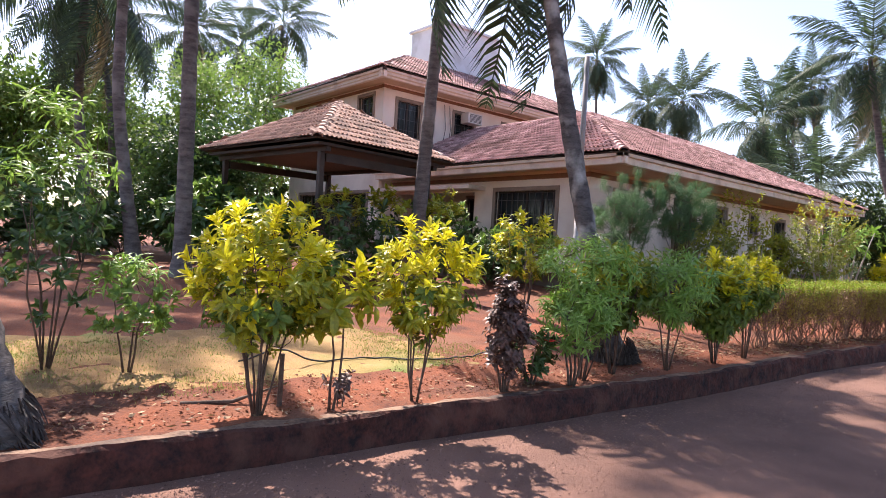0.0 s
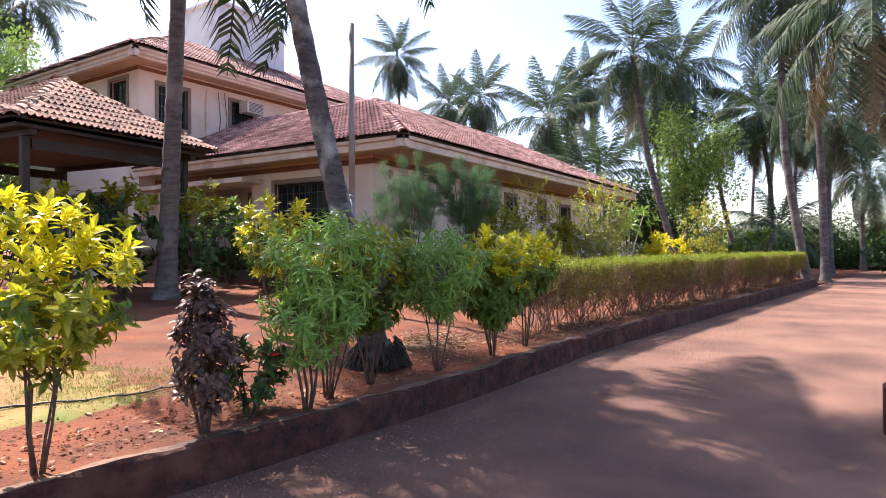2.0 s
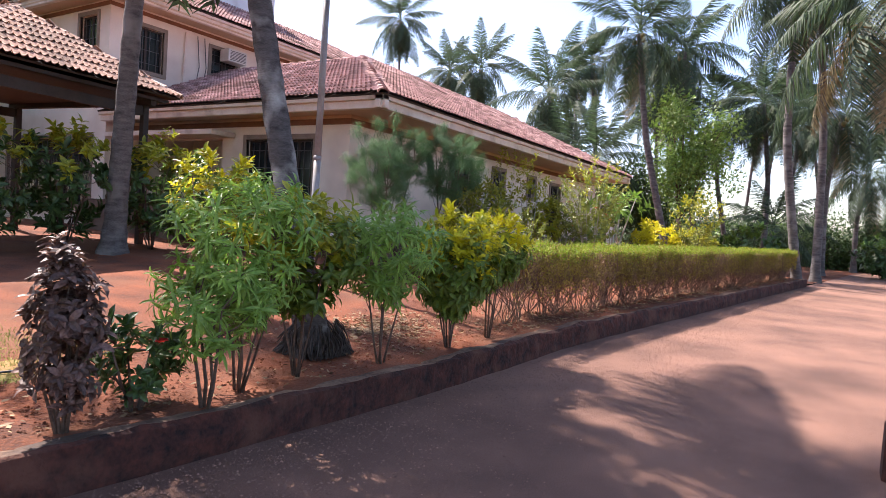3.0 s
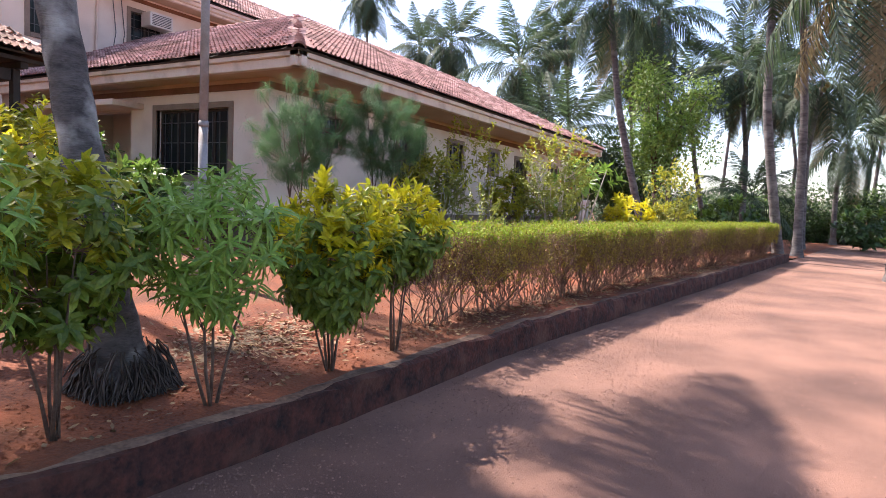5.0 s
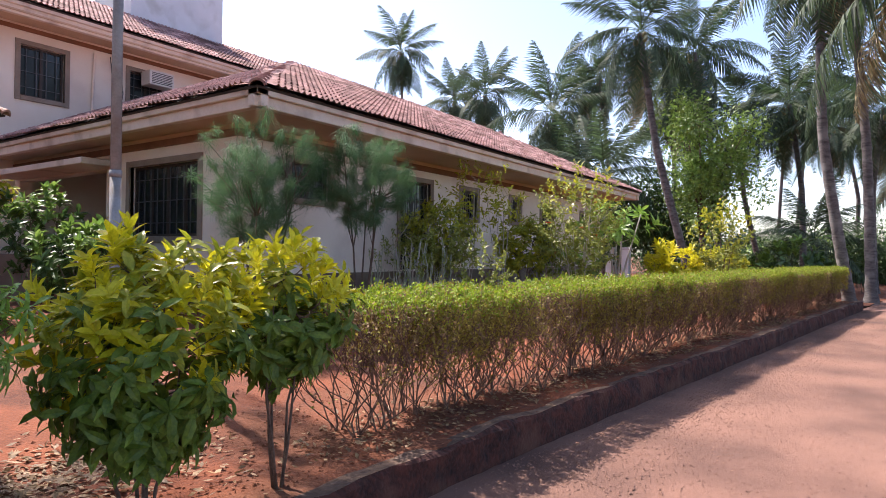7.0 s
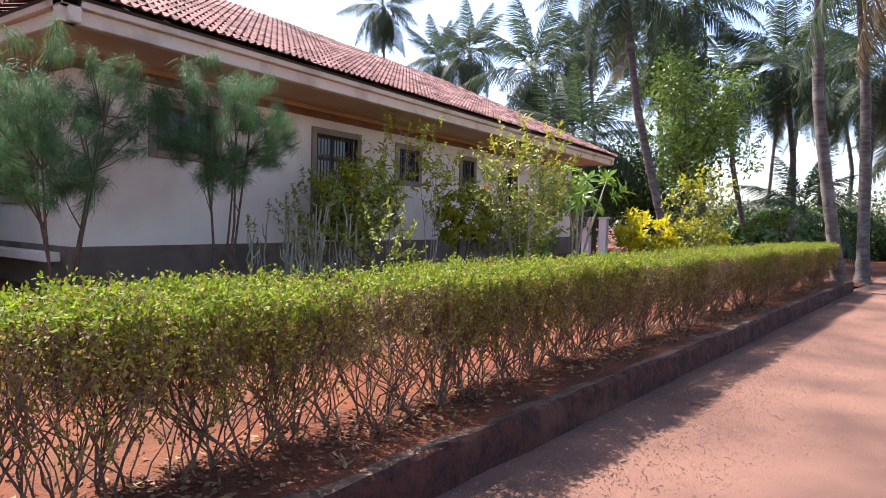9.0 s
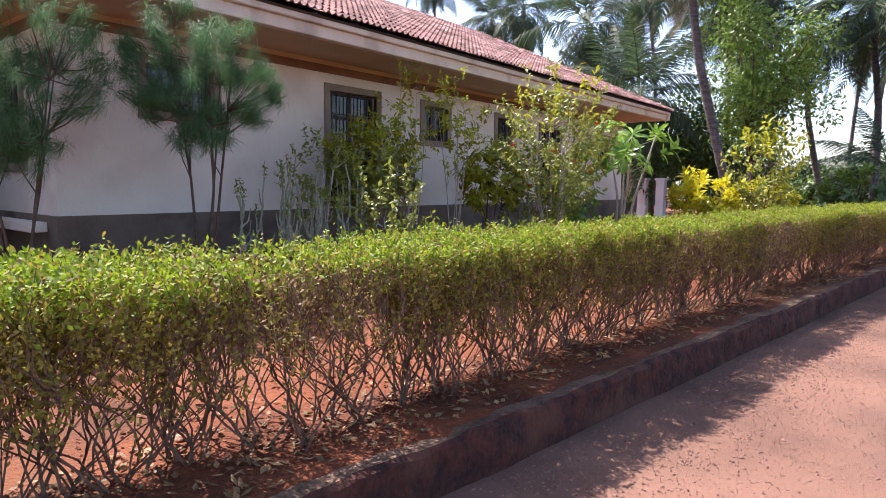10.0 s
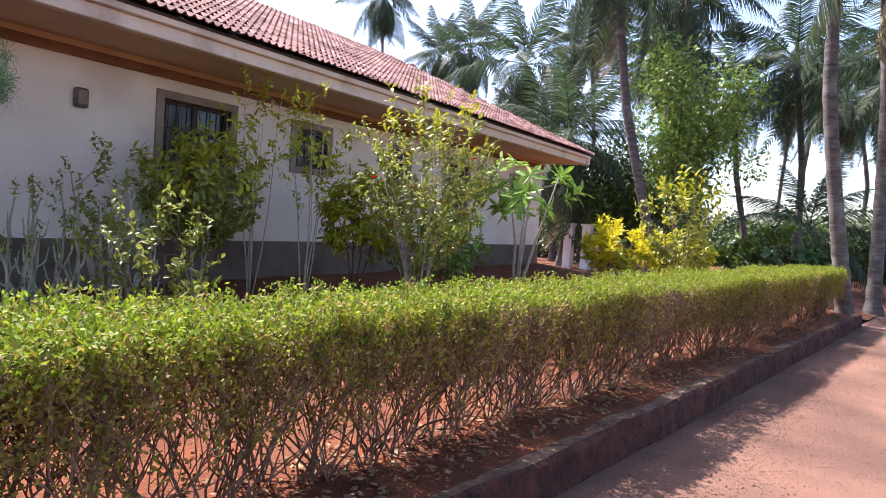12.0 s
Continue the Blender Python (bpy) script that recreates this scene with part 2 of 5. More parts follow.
sheet("road", lambda k, y: kerb_x(y) - 0.05 + 3.9 * k, -30, 60, 300, 26,
      lambda x, y: grade(y) + 0.012 * noise.noise((x * 0.8, y * 0.8, 7)) + 0.004 * noise.noise((x * 6, y * 6, 1)), ROAD, "dusty pink-brown unpaved road with gravel and leaf shadows", "road")
sheet("verge", lambda k, y: kerb_x(y) + 3.8 + 30 * k * k, -30, 90, 80, 24,
      lambda x, y: grade(y) + 0.004 + 0.05 * noise.noise((x * 0.5, y * 0.5, 9)) * min(1, (x - kerb_x(y) - 3.8) * 0.6), SOIL, "red earth verge under the palms", "ground")
sheet("crossing_track", lambda k, y: -60 + (kerb_x(y) + 60) * k - 0.03, 29.5, 120, 60, 40,
      lambda x, y: 0.01 + grade(y) + 0.06 * noise.noise((x * 0.3, y * 0.3, 2)), SOIL, "bare red earth beyond the end of the garden", "ground")
sheet("garden_bed", lambda k, y: kerb_x(y) - 0.045 - 60 * (k ** 2.6), -25, 28.4, 260, 70, lawn_z, [SOIL], "raised garden bed of red soil behind the kerb", "ground")
sheet("lawn", lambda k, y: kerb_x(y) - 1.05 - 0.25 * noise.noise((y * 1.1, 0, 5)) - (2.9 + 0.9 * noise.noise((y * 0.6, 4, 1))) * k, -6, 5.3, 70, 36,
      lambda x, y: lawn_z(x, y) + min(0.012, (kerb_x(y) - x - 1.3) * 0.08, (4.6 - y) * 0.04, (3.7 - kerb_x(y) + x) * 0.05), LAWN, "thin dry lawn with green patches on the red earth", "lawn")

# the kerb: one long rendered laterite wall with worn, uneven edges
prof = [(-0.17, -0.1), (-0.17, 0.225), (-0.14, 0.262), (-0.03, 0.27), (0.0, 0.245), (0.015, 0.12), (0.02, -0.1)]
v, f = [], []
NK = 440
for a in range(NK + 1):
    y = -25 + 53.2 * a / NK
    for k, (x, z) in enumerate(prof):
        w = 0.034 if 0 < k < 6 else 0
        v.append((x - 0.07 * ease(y, 7.5, 11) + w * noise.noise((y * 2.1, k * 3.1, 1)) + 0.6 * w * noise.noise((y * 9, k, 2)), y, z + grade(y) + w * 0.8 * noise.noise((y * 1.6, k * 0.4, 5)) + 0.7 * w * noise.noise((y * 11, k * 2, 8))))
for a in range(NK):
    for k in range(6):
        q = a * 7 + k
        f.append((q, q + 1, q + 8, q + 7))
f += [tuple(range(7)), tuple(range(NK * 7 + 6, NK * 7 - 1, -1))]
# Top faces get the paler worn render, with the sun's brightness put into its colour.
kerb = tagged(raw("kerb", v, f, [KERB, CAP], None, mats=[1 if k % 6 == 2 and k < NK * 6 else 0 for k in range(len(f))]), "low stained laterite kerb wall, sides coloured dark for shade, worn cream render coloured sunlit on top", "kerb", kind="structure")
kerb.matrix_world = ALONG_KERB


# ---- plants ----
def leaf_into(v, f, base, d, n, length, width, droop=0.15, plain=False):
    """A folded leaf from base along d, its upper side towards n: a lance of eight triangles, or a plain one of four."""
    d = d.normalized()
    s = d.cross(n)
    s = s.normalized() if s.length > 1e-4 else d.orthogonal().normalized()
    n = s.cross(d)
    i = len(v)
    if plain:
        mid = base + d * length * 0.5
        v += [base, mid + s * width * 0.5 + n * width * 0.18, mid - s * width * 0.5 + n * width * 0.18, base + d * length - n * length * droop, mid]
        f += [(i, i + 1, i + 4), (i, i + 4, i + 2), (i + 1, i + 3, i + 4), (i + 4, i + 3, i + 2)]
        return
    m1, m2, tip = base + d * length * 0.36 - n * length * droop * 0.1, base + d * length * 0.72 - n * length * droop * 0.45, base + d * length - n * length * droop
    up1, up2 = n * width * 0.16, n * width * 0.13
    v += [base, m1 + s * width * 0.46 + up1, m1, m1 - s * width * 0.46 + up1, m2 + s * width * 0.42 + up2, m2, m2 - s * width * 0.42 + up2, tip]
    f += [(i, i + 1, i + 2), (i, i + 2, i + 3), (i + 1, i + 4, i + 5), (i + 1, i + 5, i + 2), (i + 2, i + 5, i + 6), (i + 2, i + 6, i + 3), (i + 4, i + 7, i + 5), (i + 5, i + 7, i + 6)]


def rosette(name, rnd, n, length, width, mat, low=-10, high=75, droop=0.2, spine=0.12, plain=False):
    """A tuft of leaves round a short shoot that points up."""
    v, f = [], []
    for k in range(n):
        az, el = k * 2.4 + rnd.uniform(-0.4, 0.4), radians(rnd.uniform(low, high))
        d = Vector((math.cos(az) * math.cos(el), math.sin(az) * math.cos(el), math.sin(el)))
        ln = length * rnd.uniform(0.65, 1.15)
        leaf_into(v, f, Vector((0, 0, spine * k / n)), d, Vector((0, 0, 1)) + 0.3 * Vector((rnd.uniform(-1, 1), rnd.uniform(-1, 1), 0)), ln, width * rnd.uniform(0.8, 1.2), droop, plain)
    me = bpy.data.meshes.new(name)
    me.from_pydata(v, [], f)
    me.materials.append(mat)
    return me


def set_tufts(mat, seed, n=11, length=0.13, width=0.04, count=3, **kw):
    rnd = random.Random(seed)
    return [rosette("leaf_tuft", rnd, n, length, width, mat, **kw) for _ in range(count)]


T_YEL = set_tufts(YELLOW, 1, 15, 0.135, 0.050, low=5, high=70, spine=0.13, droop=0.16)
T_YG = set_tufts(YELGREEN, 2, 15, 0.13, 0.048, low=-15, high=60, spine=0.16, droop=0.22)
T_CG = set_tufts(CGREEN, 3, 16, 0.135, 0.052, low=-40, high=45, spine=0.16, droop=0.28)
T_GREEN = set_tufts(GREEN, 4, 18, 0.15, 0.027, low=-35, high=55, droop=0.4)
T_MID, T_DEEP = set_tufts(MID, 5, 12, 0.13, 0.05), set_tufts(DEEP, 6, 12, 0.14, 0.055)
T_PUR = set_tufts(PURPLE, 7, 9, 0.105, 0.052, low=0, high=55, spine=0.09, droop=0.4)
T_SPARSE = set_tufts(YELGREEN, 8, 9, 0.10, 0.042, low=-30, spine=0.2)
T_HIB = set_tufts(OLIVE, 9, 14, 0.08, 0.038, low=-40, spine=0.22)
T_BIG = set_tufts(GREEN, 10, 9, 0.34, 0.09, low=-5, high=50)
T_FEATH = [rosette("needle_tuft", random.Random(70 + k), 120, 0.24, 0.007, FEATHER, low=-70, high=60, droop=0.6, spine=0.2, plain=True) for k in range(3)]


def leaf_ball(seed, mat, n=110, radius=0.55, length=0.17, width=0.085):
    """A loose clump of small leaves."""
    rnd = random.Random(seed)
    v, f = [], []
    for _ in range(n):
        p = Vector((rnd.gauss(0, 1), rnd.gauss(0, 1), rnd.gauss(0, 0.8))) * radius * 0.6
        d = (p.normalized() + Vector((rnd.uniform(-1, 1), rnd.uniform(-1, 1), rnd.uniform(-0.8, 0.4)))).normalized()
        leaf_into(v, f, p, d, Vector((rnd.uniform(-0.5, 0.5), rnd.uniform(-0.5, 0.5), 1)), length * rnd.uniform(0.7, 1.3), width * rnd.uniform(0.7, 1.2), 0.2, True)
    me = bpy.data.meshes.new("leaf_mass")
    me.from_pydata(v, [], f)
    me.materials.append(mat)
    return me


T_TREE = [leaf_ball(80 + k, MID) for k in range(4)]
T_TREED = [leaf_ball(90 + k, DEEP) for k in range(4)]


def joined(name, items, parent, label=""):
    """Leaf tufts, as (mesh, matrix), in one mesh."""
    vs, fs, ms, mats, o = [], [], [], [], 0
    for me, m in items:
        co = np.empty(len(me.vertices) * 3)
        me.vertices.foreach_get("co", co)
        q = np.array(m)
        vs.append(co.reshape(-1, 3) @ q[:3, :3].T + q[:3, 3])
        ix = np.empty(len(me.loops), dtype=np.int32)
        me.loops.foreach_get("vertex_index", ix)
        fs.append(ix + o)
        o += len(me.vertices)
        if me.materials[0] not in mats:
            mats.append(me.materials[0])
        ms.append(np.full(len(ix) // 3, mats.index(me.materials[0]), dtype=np.int32))
    v, f, mi = np.concatenate(vs), np.concatenate(fs), np.concatenate(ms)
    me = bpy.data.meshes.new(name)
    me.vertices.add(len(v))
    me.vertices.foreach_set("co", v.ravel())
    me.loops.add(len(f))
    me.loops.foreach_set("vertex_index", f)
    me.polygons.add(len(f) // 3)
    me.polygons.foreach_set("loop_start", np.arange(len(f) // 3) * 3)
    for m in mats:
        me.materials.append(m)
    me.polygons.foreach_set("material_index", mi)
    me.update(calc_edges=True)
    ob = new(name, me)
    ob.parent = parent
    return tagged(ob, label)


def shrub(name, x, y, height, radius, low, stems, top, under, label, category="shrub", seed=0, count=70, stem_mat=STEM, size=1.0, group="", split=0.62, thick=0.016, tall=1.0, lean=(0, 0), flowers=None, shell=0.55, z=None, far=False, foot=0.5):
    """Stems that fan out from one foot, and leaf tufts in a crown between low and height; top tufts above the split,
    under tufts below it.
    """
    rnd = random.Random(seed)
    zb = (lawn_z(x, y) if z is None else z) - 0.02
    root = thing(name, pose(x, y, zb, 0, 0, rnd.uniform(0, 360)), label, category, group)
    mid = Vector((lean[0], lean[1], (low + height) / 2))
    tips, woods, fine, items = [], [], bmesh.new(), []
    for k in range(stems):
        a = k * math.tau / stems + rnd.uniform(-0.5, 0.5)
        r = radius * rnd.uniform(0.25, 0.7)
        tip = Vector((math.cos(a) * r + lean[0], math.sin(a) * r + lean[1], low + (height - low) * rnd.uniform(0.5, 0.8)))
        base = Vector((math.cos(a) * 0.022, math.sin(a) * 0.022, -0.03))
        j = base.lerp(tip, 0.45) + Vector((rnd.uniform(-0.05, 0.05), rnd.uniform(-0.05, 0.05), 0.04)) * min(height, 1.5)
        woods.append(tube(bmesh.new(), [base, base.lerp(j, 0.5) + Vector((rnd.uniform(-0.02, 0.02), rnd.uniform(-0.02, 0.02), 0)), j, tip], [thick, thick * 0.8, thick * 0.65, thick * 0.3], 6))
        tips += [(j, k), (j.lerp(tip, 0.5), k), (tip, k)]
    spots = []
    for k in range(count):
        while True:
            p = Vector((rnd.uniform(-1, 1), rnd.uniform(-1, 1), rnd.uniform(-1, 1)))
            if shell < p.length < 1.0:
                break
        wide = foot + (1 - foot) * min(1, max(0, (p.z + 1) / 1.1))
        q = mid + Vector((p.x * radius * wide, p.y * radius * wide, p.z * (height - low) / 2 * tall))
        spots.append((p, q))
    for p, q in spots[:: 2]:
        t, k = min(tips, key=lambda c: (c[0] - q).length + (0.3 if c[0].z > q.z else 0))
        tube(fine, [t, t.lerp(q, 0.6) + Vector((0, 0, -0.02)), q], [thick * 0.4, thick * 0.28, thick * 0.16], 4, cap=False)
    for bm in woods:
        part("stem", bm, stem_mat, root, smooth=True)
    part("brushwood", fine, stem_mat, root, smooth=True, kind="stuff")
    for p, q in spots:
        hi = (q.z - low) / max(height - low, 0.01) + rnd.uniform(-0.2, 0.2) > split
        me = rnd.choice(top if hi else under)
        sc = size * rnd.uniform(0.75, 1.25)
        out = Vector((p.x, p.y, max(p.z, -0.3) + 0.7)).normalized()
        m = Matrix.Translation(q) @ out.to_track_quat("Z", "Y").to_matrix().to_4x4() @ pose(0, 0, 0, 0, 0, rnd.uniform(0, 360)) @ Matrix.Scale(sc, 4)
        if far:
            items.append((me, m))
            continue
        ob = new("leaf_tuft", me)
        ob.parent, ob.matrix_basis = root, m
    if far:
        joined("crown", items, root)
    if flowers:
        for k in range(flowers):
            p, q = rnd.choice(spots)
            vv, ff = [], []
            for a in range(5):
                d = Vector((math.cos(a * 1.257), math.sin(a * 1.257), 0.5))
                leaf_into(vv, ff, q + Vector((p.x, p.y, 0.3)) * 0.14, d, Vector((0, 0, 1)), 0.065, 0.06)
            raw("flower", vv, ff, RED, root, "red flower")
    return root


def frond_mesh(seed, mat, length=4.2, droop=1.0, pairs=46, stem_mat=None):
    """A feather palm leaf along +x: a bowed midrib with two rows of hanging leaflets."""
    rnd = random.Random(seed)
    v, f, mats = [], [], []

    def rib(t):
        return Vector((length * (t - 0.16 * droop * t * t), 0.12 * length * rnd_side * t * t, length * (0.10 * t - 0.50 * droop * t * t)))
    rnd_side = rnd.uniform(-0.6, 0.6)
    n = 12
    for k in range(n + 1):
        t = k / n
        p, r = rib(t), 0.035 * (1 - t) + 0.006
        v += [p + Vector((0, -r, 0)), p + Vector((0, 0, r * 0.7)), p + Vector((0, r, 0))]
    for k in range(n):
        for a in range(2):
            q = k * 3 + a
            f.append((q, q + 1, q + 4, q + 3))
            mats.append(1)
    for k in range(pairs):
        t = 0.17 + 0.83 * (k + rnd.uniform(-0.3, 0.3)) / pairs
        p = rib(min(t, 1.0))
        d = (rib(min(t + 0.02, 1.02)) - rib(t - 0.02)).normalized()
        ln = length * 0.21 * (math.sin(math.pi * min(1, 0.16 + 0.86 * t)) * 0.85 + 0.2)
        for side in (-1, 1):
            sd = Vector((-d.y, d.x, 0)).normalized() * side
            e = (d * 0.55 + sd * 0.75 + Vector((0, 0, rnd.uniform(-0.35, 0.1)))).normalized()
            lw = 0.026 * length / 4.0
            m = p + e * ln * 0.5 + Vector((0, 0, -0.05 * ln))
            tip = p + e * ln * 0.92 + Vector((0, 0, -ln * rnd.uniform(0.45, 0.95)))
            i = len(v)
            v += [p - d * lw, p + d * lw, m + d * lw * 1.1, m - d * lw * 1.1, tip]
            f += [(i, i + 1, i + 2, i + 3), (i + 3, i + 2, i + 4)]
            mats += [0, 0]
    me = bpy.data.meshes.new("frond")
    me.from_pydata(v, [], f)
    me.materials.append(mat)
    me.materials.append(stem_mat or mat)
    me.polygons.foreach_set("material_index", mats)
    return me


FRONDS = [frond_mesh(k, PALM, droop=0.5 + 0.25 * k) for k in range(5)]
FRONDS_DRY = [frond_mesh(20 + k, PALM_DRY, droop=1.0 + 0.3 * k) for k in range(2)]


def palm(points, r0, seed, label="tall coconut palm with a ringed grey trunk and drooping fronds", fronds=25, size=0.95, dry=0.06, nuts=3, name="coconut_palm", group="coconut palms", detail=40, flare=1.7, low=-60, bark=None):
    """A coconut palm: the trunk follows points, and the crown sits at the last one."""
    rnd = random.Random(seed)
    base = Vector(points[0])
    root = thing(name, pose(*base), label, "palm tree", group)
    pts = [Vector(p) - base for p in points]
    bm, path, rad = bmesh.new(), [], []
    for k in range(detail + 1):
        t = k / detail * (len(pts) - 1)
        i = min(int(t), len(pts) - 2)
        a, b = pts[max(i - 1, 0)], pts[min(i + 2, len(pts) - 1)]
        u = t - i
        p = pts[i].lerp(pts[i + 1], u) + (pts[i] * 2 - a - pts[i + 1]) * (u * (1 - u) ** 2) * 0.25 + (pts[i + 1] * 2 - b - pts[i]) * (u * u * (1 - u)) * 0.25
        path.append(p)
        h = k / detail
        rad.append(r0 * (1 - 0.38 * h) * (1 + (flare - 1) * math.exp(-p.z / 0.28)) * (1.05 if k % 2 else 0.96))
    path[0].z -= 0.15
    tube(bm, path, rad, 12)
    part("trunk", bm, bark or BARK, root, smooth=True)
    top = pts[-1]
    for k in range(fronds):
        h = (k + 0.5) / fronds
        el = 78 - (78 - low) * h ** 0.9 + rnd.uniform(-8, 8)
        az = k * 137.5 + rnd.uniform(-14, 14)
        old = h > 1 - dry
        ob = new("frond", rnd.choice(FRONDS_DRY) if old else FRONDS[min(4, int(h * 4 + rnd.uniform(0, 1.4)))])
        ob.parent = root
        ob.matrix_basis = Matrix.Translation(top + Vector((0, 0, 0.25 * (1 - h)))) @ pose(0, 0, 0, 0, 0, az) @ pose(0, 0, 0, 0, -el, 0) @ pose(0.05, 0, 0, rnd.uniform(-25, 25), 0, 0) @ Matrix.Scale(size * rnd.uniform(0.85, 1.1), 4)
    for k in range(nuts):
        bm = bmesh.new()
        bmesh.ops.create_icosphere(bm, subdivisions=2, radius=0.12)
        a = rnd.uniform(0, 6.28)
        bmesh.ops.scale(bm, vec=(1, 1, 1.25), verts=bm.verts)
        bmesh.ops.translate(bm, vec=top + Vector((0.26 * math.cos(a), 0.26 * math.sin(a), rnd.uniform(-0.45, -0.05))), verts=bm.verts)
        part("coconut", bm, COCO, root, smooth=True)
    return root


def tree(x, y, height, radius, seed, label, tufts, count=130, trunk_r=0.14, low=0.35, name="leafy_tree", z=0.3, size=1.0, limbs=7):
    """A broad-leaved tree: a tapered trunk, limbs that fork, and leaf masses with gaps between."""
    rnd = random.Random(seed)
    root = thing(name, pose(x, y, z), label, "tree", "leafy trees")
    bm = bmesh.new()
    fork = Vector((rnd.uniform(-0.3, 0.3), rnd.uniform(-0.3, 0.3), height * low))
    tube(bm, [(0, 0, -0.2), (fork.x * 0.4, fork.y * 0.4, fork.z * 0.5), fork], [trunk_r * 1.35, trunk_r, trunk_r * 0.8], 10)
    ends = []
    for k in range(limbs):
        a = k * math.tau / limbs + rnd.uniform(-0.4, 0.4)
        r = radius * rnd.uniform(0.35, 0.8)
        e = Vector((math.cos(a) * r, math.sin(a) * r, height * rnd.uniform(low + 0.2, 0.92)))
        m = fork.lerp(e, 0.5) + Vector((0, 0, 0.1 * height * rnd.uniform(-0.5, 0.8)))
        tube(bm, [fork, m, e], [trunk_r * 0.5, trunk_r * 0.32, trunk_r * 0.12], 6)
        ends += [m, e]
    centres = [(c, rnd.uniform(0.35, 0.6)) for c in ends] + [(fork.lerp(Vector((0, 0, height)), rnd.uniform(0.5, 1)), 0.45) for _ in range(4)]
    spots = []
    for k in range(count):
        c, s = rnd.choice(centres)
        p = Vector((rnd.gauss(0, 1), rnd.gauss(0, 1), rnd.gauss(0, 0.75)))
        spots.append((p, c + p * radius * s * 0.55))
    for p, q in spots[::3]:
        c = min(ends, key=lambda e: (e - q).length)
        tube(bm, [c, q], [trunk_r * 0.14, trunk_r * 0.05], 4, cap=False)
    part("trunk", bm, STEM, root, smooth=True)
    joined("crown", [(rnd.choice(tufts), Matrix.Translation(q) @ pose(0, 0, 0, rnd.uniform(-70, 70), rnd.uniform(-70, 70), rnd.uniform(0, 360)) @ Matrix.Scale(size * rnd.uniform(0.7, 1.5), 4)) for p, q in spots], root)
    return root


def scatter(name, centres, dirs, normals, lengths, widths, mat, parent, kind="stuff", mats=None, label=""):
    """Many small rhombic leaves in one mesh."""
    c, d, n = np.asarray(centres), np.asarray(dirs), np.asarray(normals)
    d = d / np.linalg.norm(d, axis=1, keepdims=True)
    s = np.cross(d, n)
    s /= np.maximum(np.linalg.norm(s, axis=1, keepdims=True), 1e-6)
    L, W = np.asarray(lengths)[:, None], np.asarray(widths)[:, None]
    q = np.stack([c - d * L / 2, c + s * W / 2, c + d * L / 2, c - s * W / 2], axis=1).reshape(-1, 3)
    k = np.arange(len(c))[:, None] * 4 + np.arange(4)
    me = bpy.data.meshes.new(name)
    me.vertices.add(len(q))
    me.vertices.foreach_set("co", q.ravel())
    me.loops.add(len(k) * 4)
    me.loops.foreach_set("vertex_index", k.ravel())
    me.polygons.add(len(k))
    me.polygons.foreach_set("loop_start", np.arange(len(k)) * 4)
    for m in (mat if isinstance(mat, (list, tuple)) else [mat]):
        me.materials.append(m)
    if mats is not None:
        me.polygons.foreach_set("material_index", mats)
    me.update(calc_edges=True)
    ob = new(name, me)
    if parent is not None:
        ob.parent = parent
    return tagged(ob, label, kind=kind)


# ---- house ----
house = thing("house", pose(-13.5, 18, 0.4), "cream plastered two-storey house with red clay tile roofs", "house")
HOME = house.matrix_basis.inverted()


def hpart(name, bm, mat, label="", smooth=False, parent=None):
    ob = part(name, bm, mat, parent or house, label, smooth)
    if parent is None:
        ob.matrix_parent_inverse = HOME
    return ob


def wall_with_openings(name, axis, at, thick, a0, a1, z0, z1, holes, mat, label=""):
    """A wall along x or y, cut into blocks round its openings (a0, a1, z0, z1)."""
    bm = bmesh.new()
    cuts = sorted({a0, a1, *[h[0] for h in holes], *[h[1] for h in holes]})
    for p, q in zip(cuts, cuts[1:]):
        spans, z = [], z0
        for h in sorted(holes, key=lambda h: h[2]):
            if h[0] <= p + 1e-6 and h[1] >= q - 1e-6:
                if h[2] > z:
                    spans.append((z, h[2]))
                z = h[3]
        if z < z1:
            spans.append((z, z1))
        for s0, s1 in spans:
            if axis == "y":
                box(bm, at - thick, at, p, q, s0, s1)
            else:
                box(bm, p, q, at, at + thick, s0, s1)
    bmesh.ops.remove_doubles(bm, verts=bm.verts, dist=1e-4)
    return hpart(name, bm, mat, label)


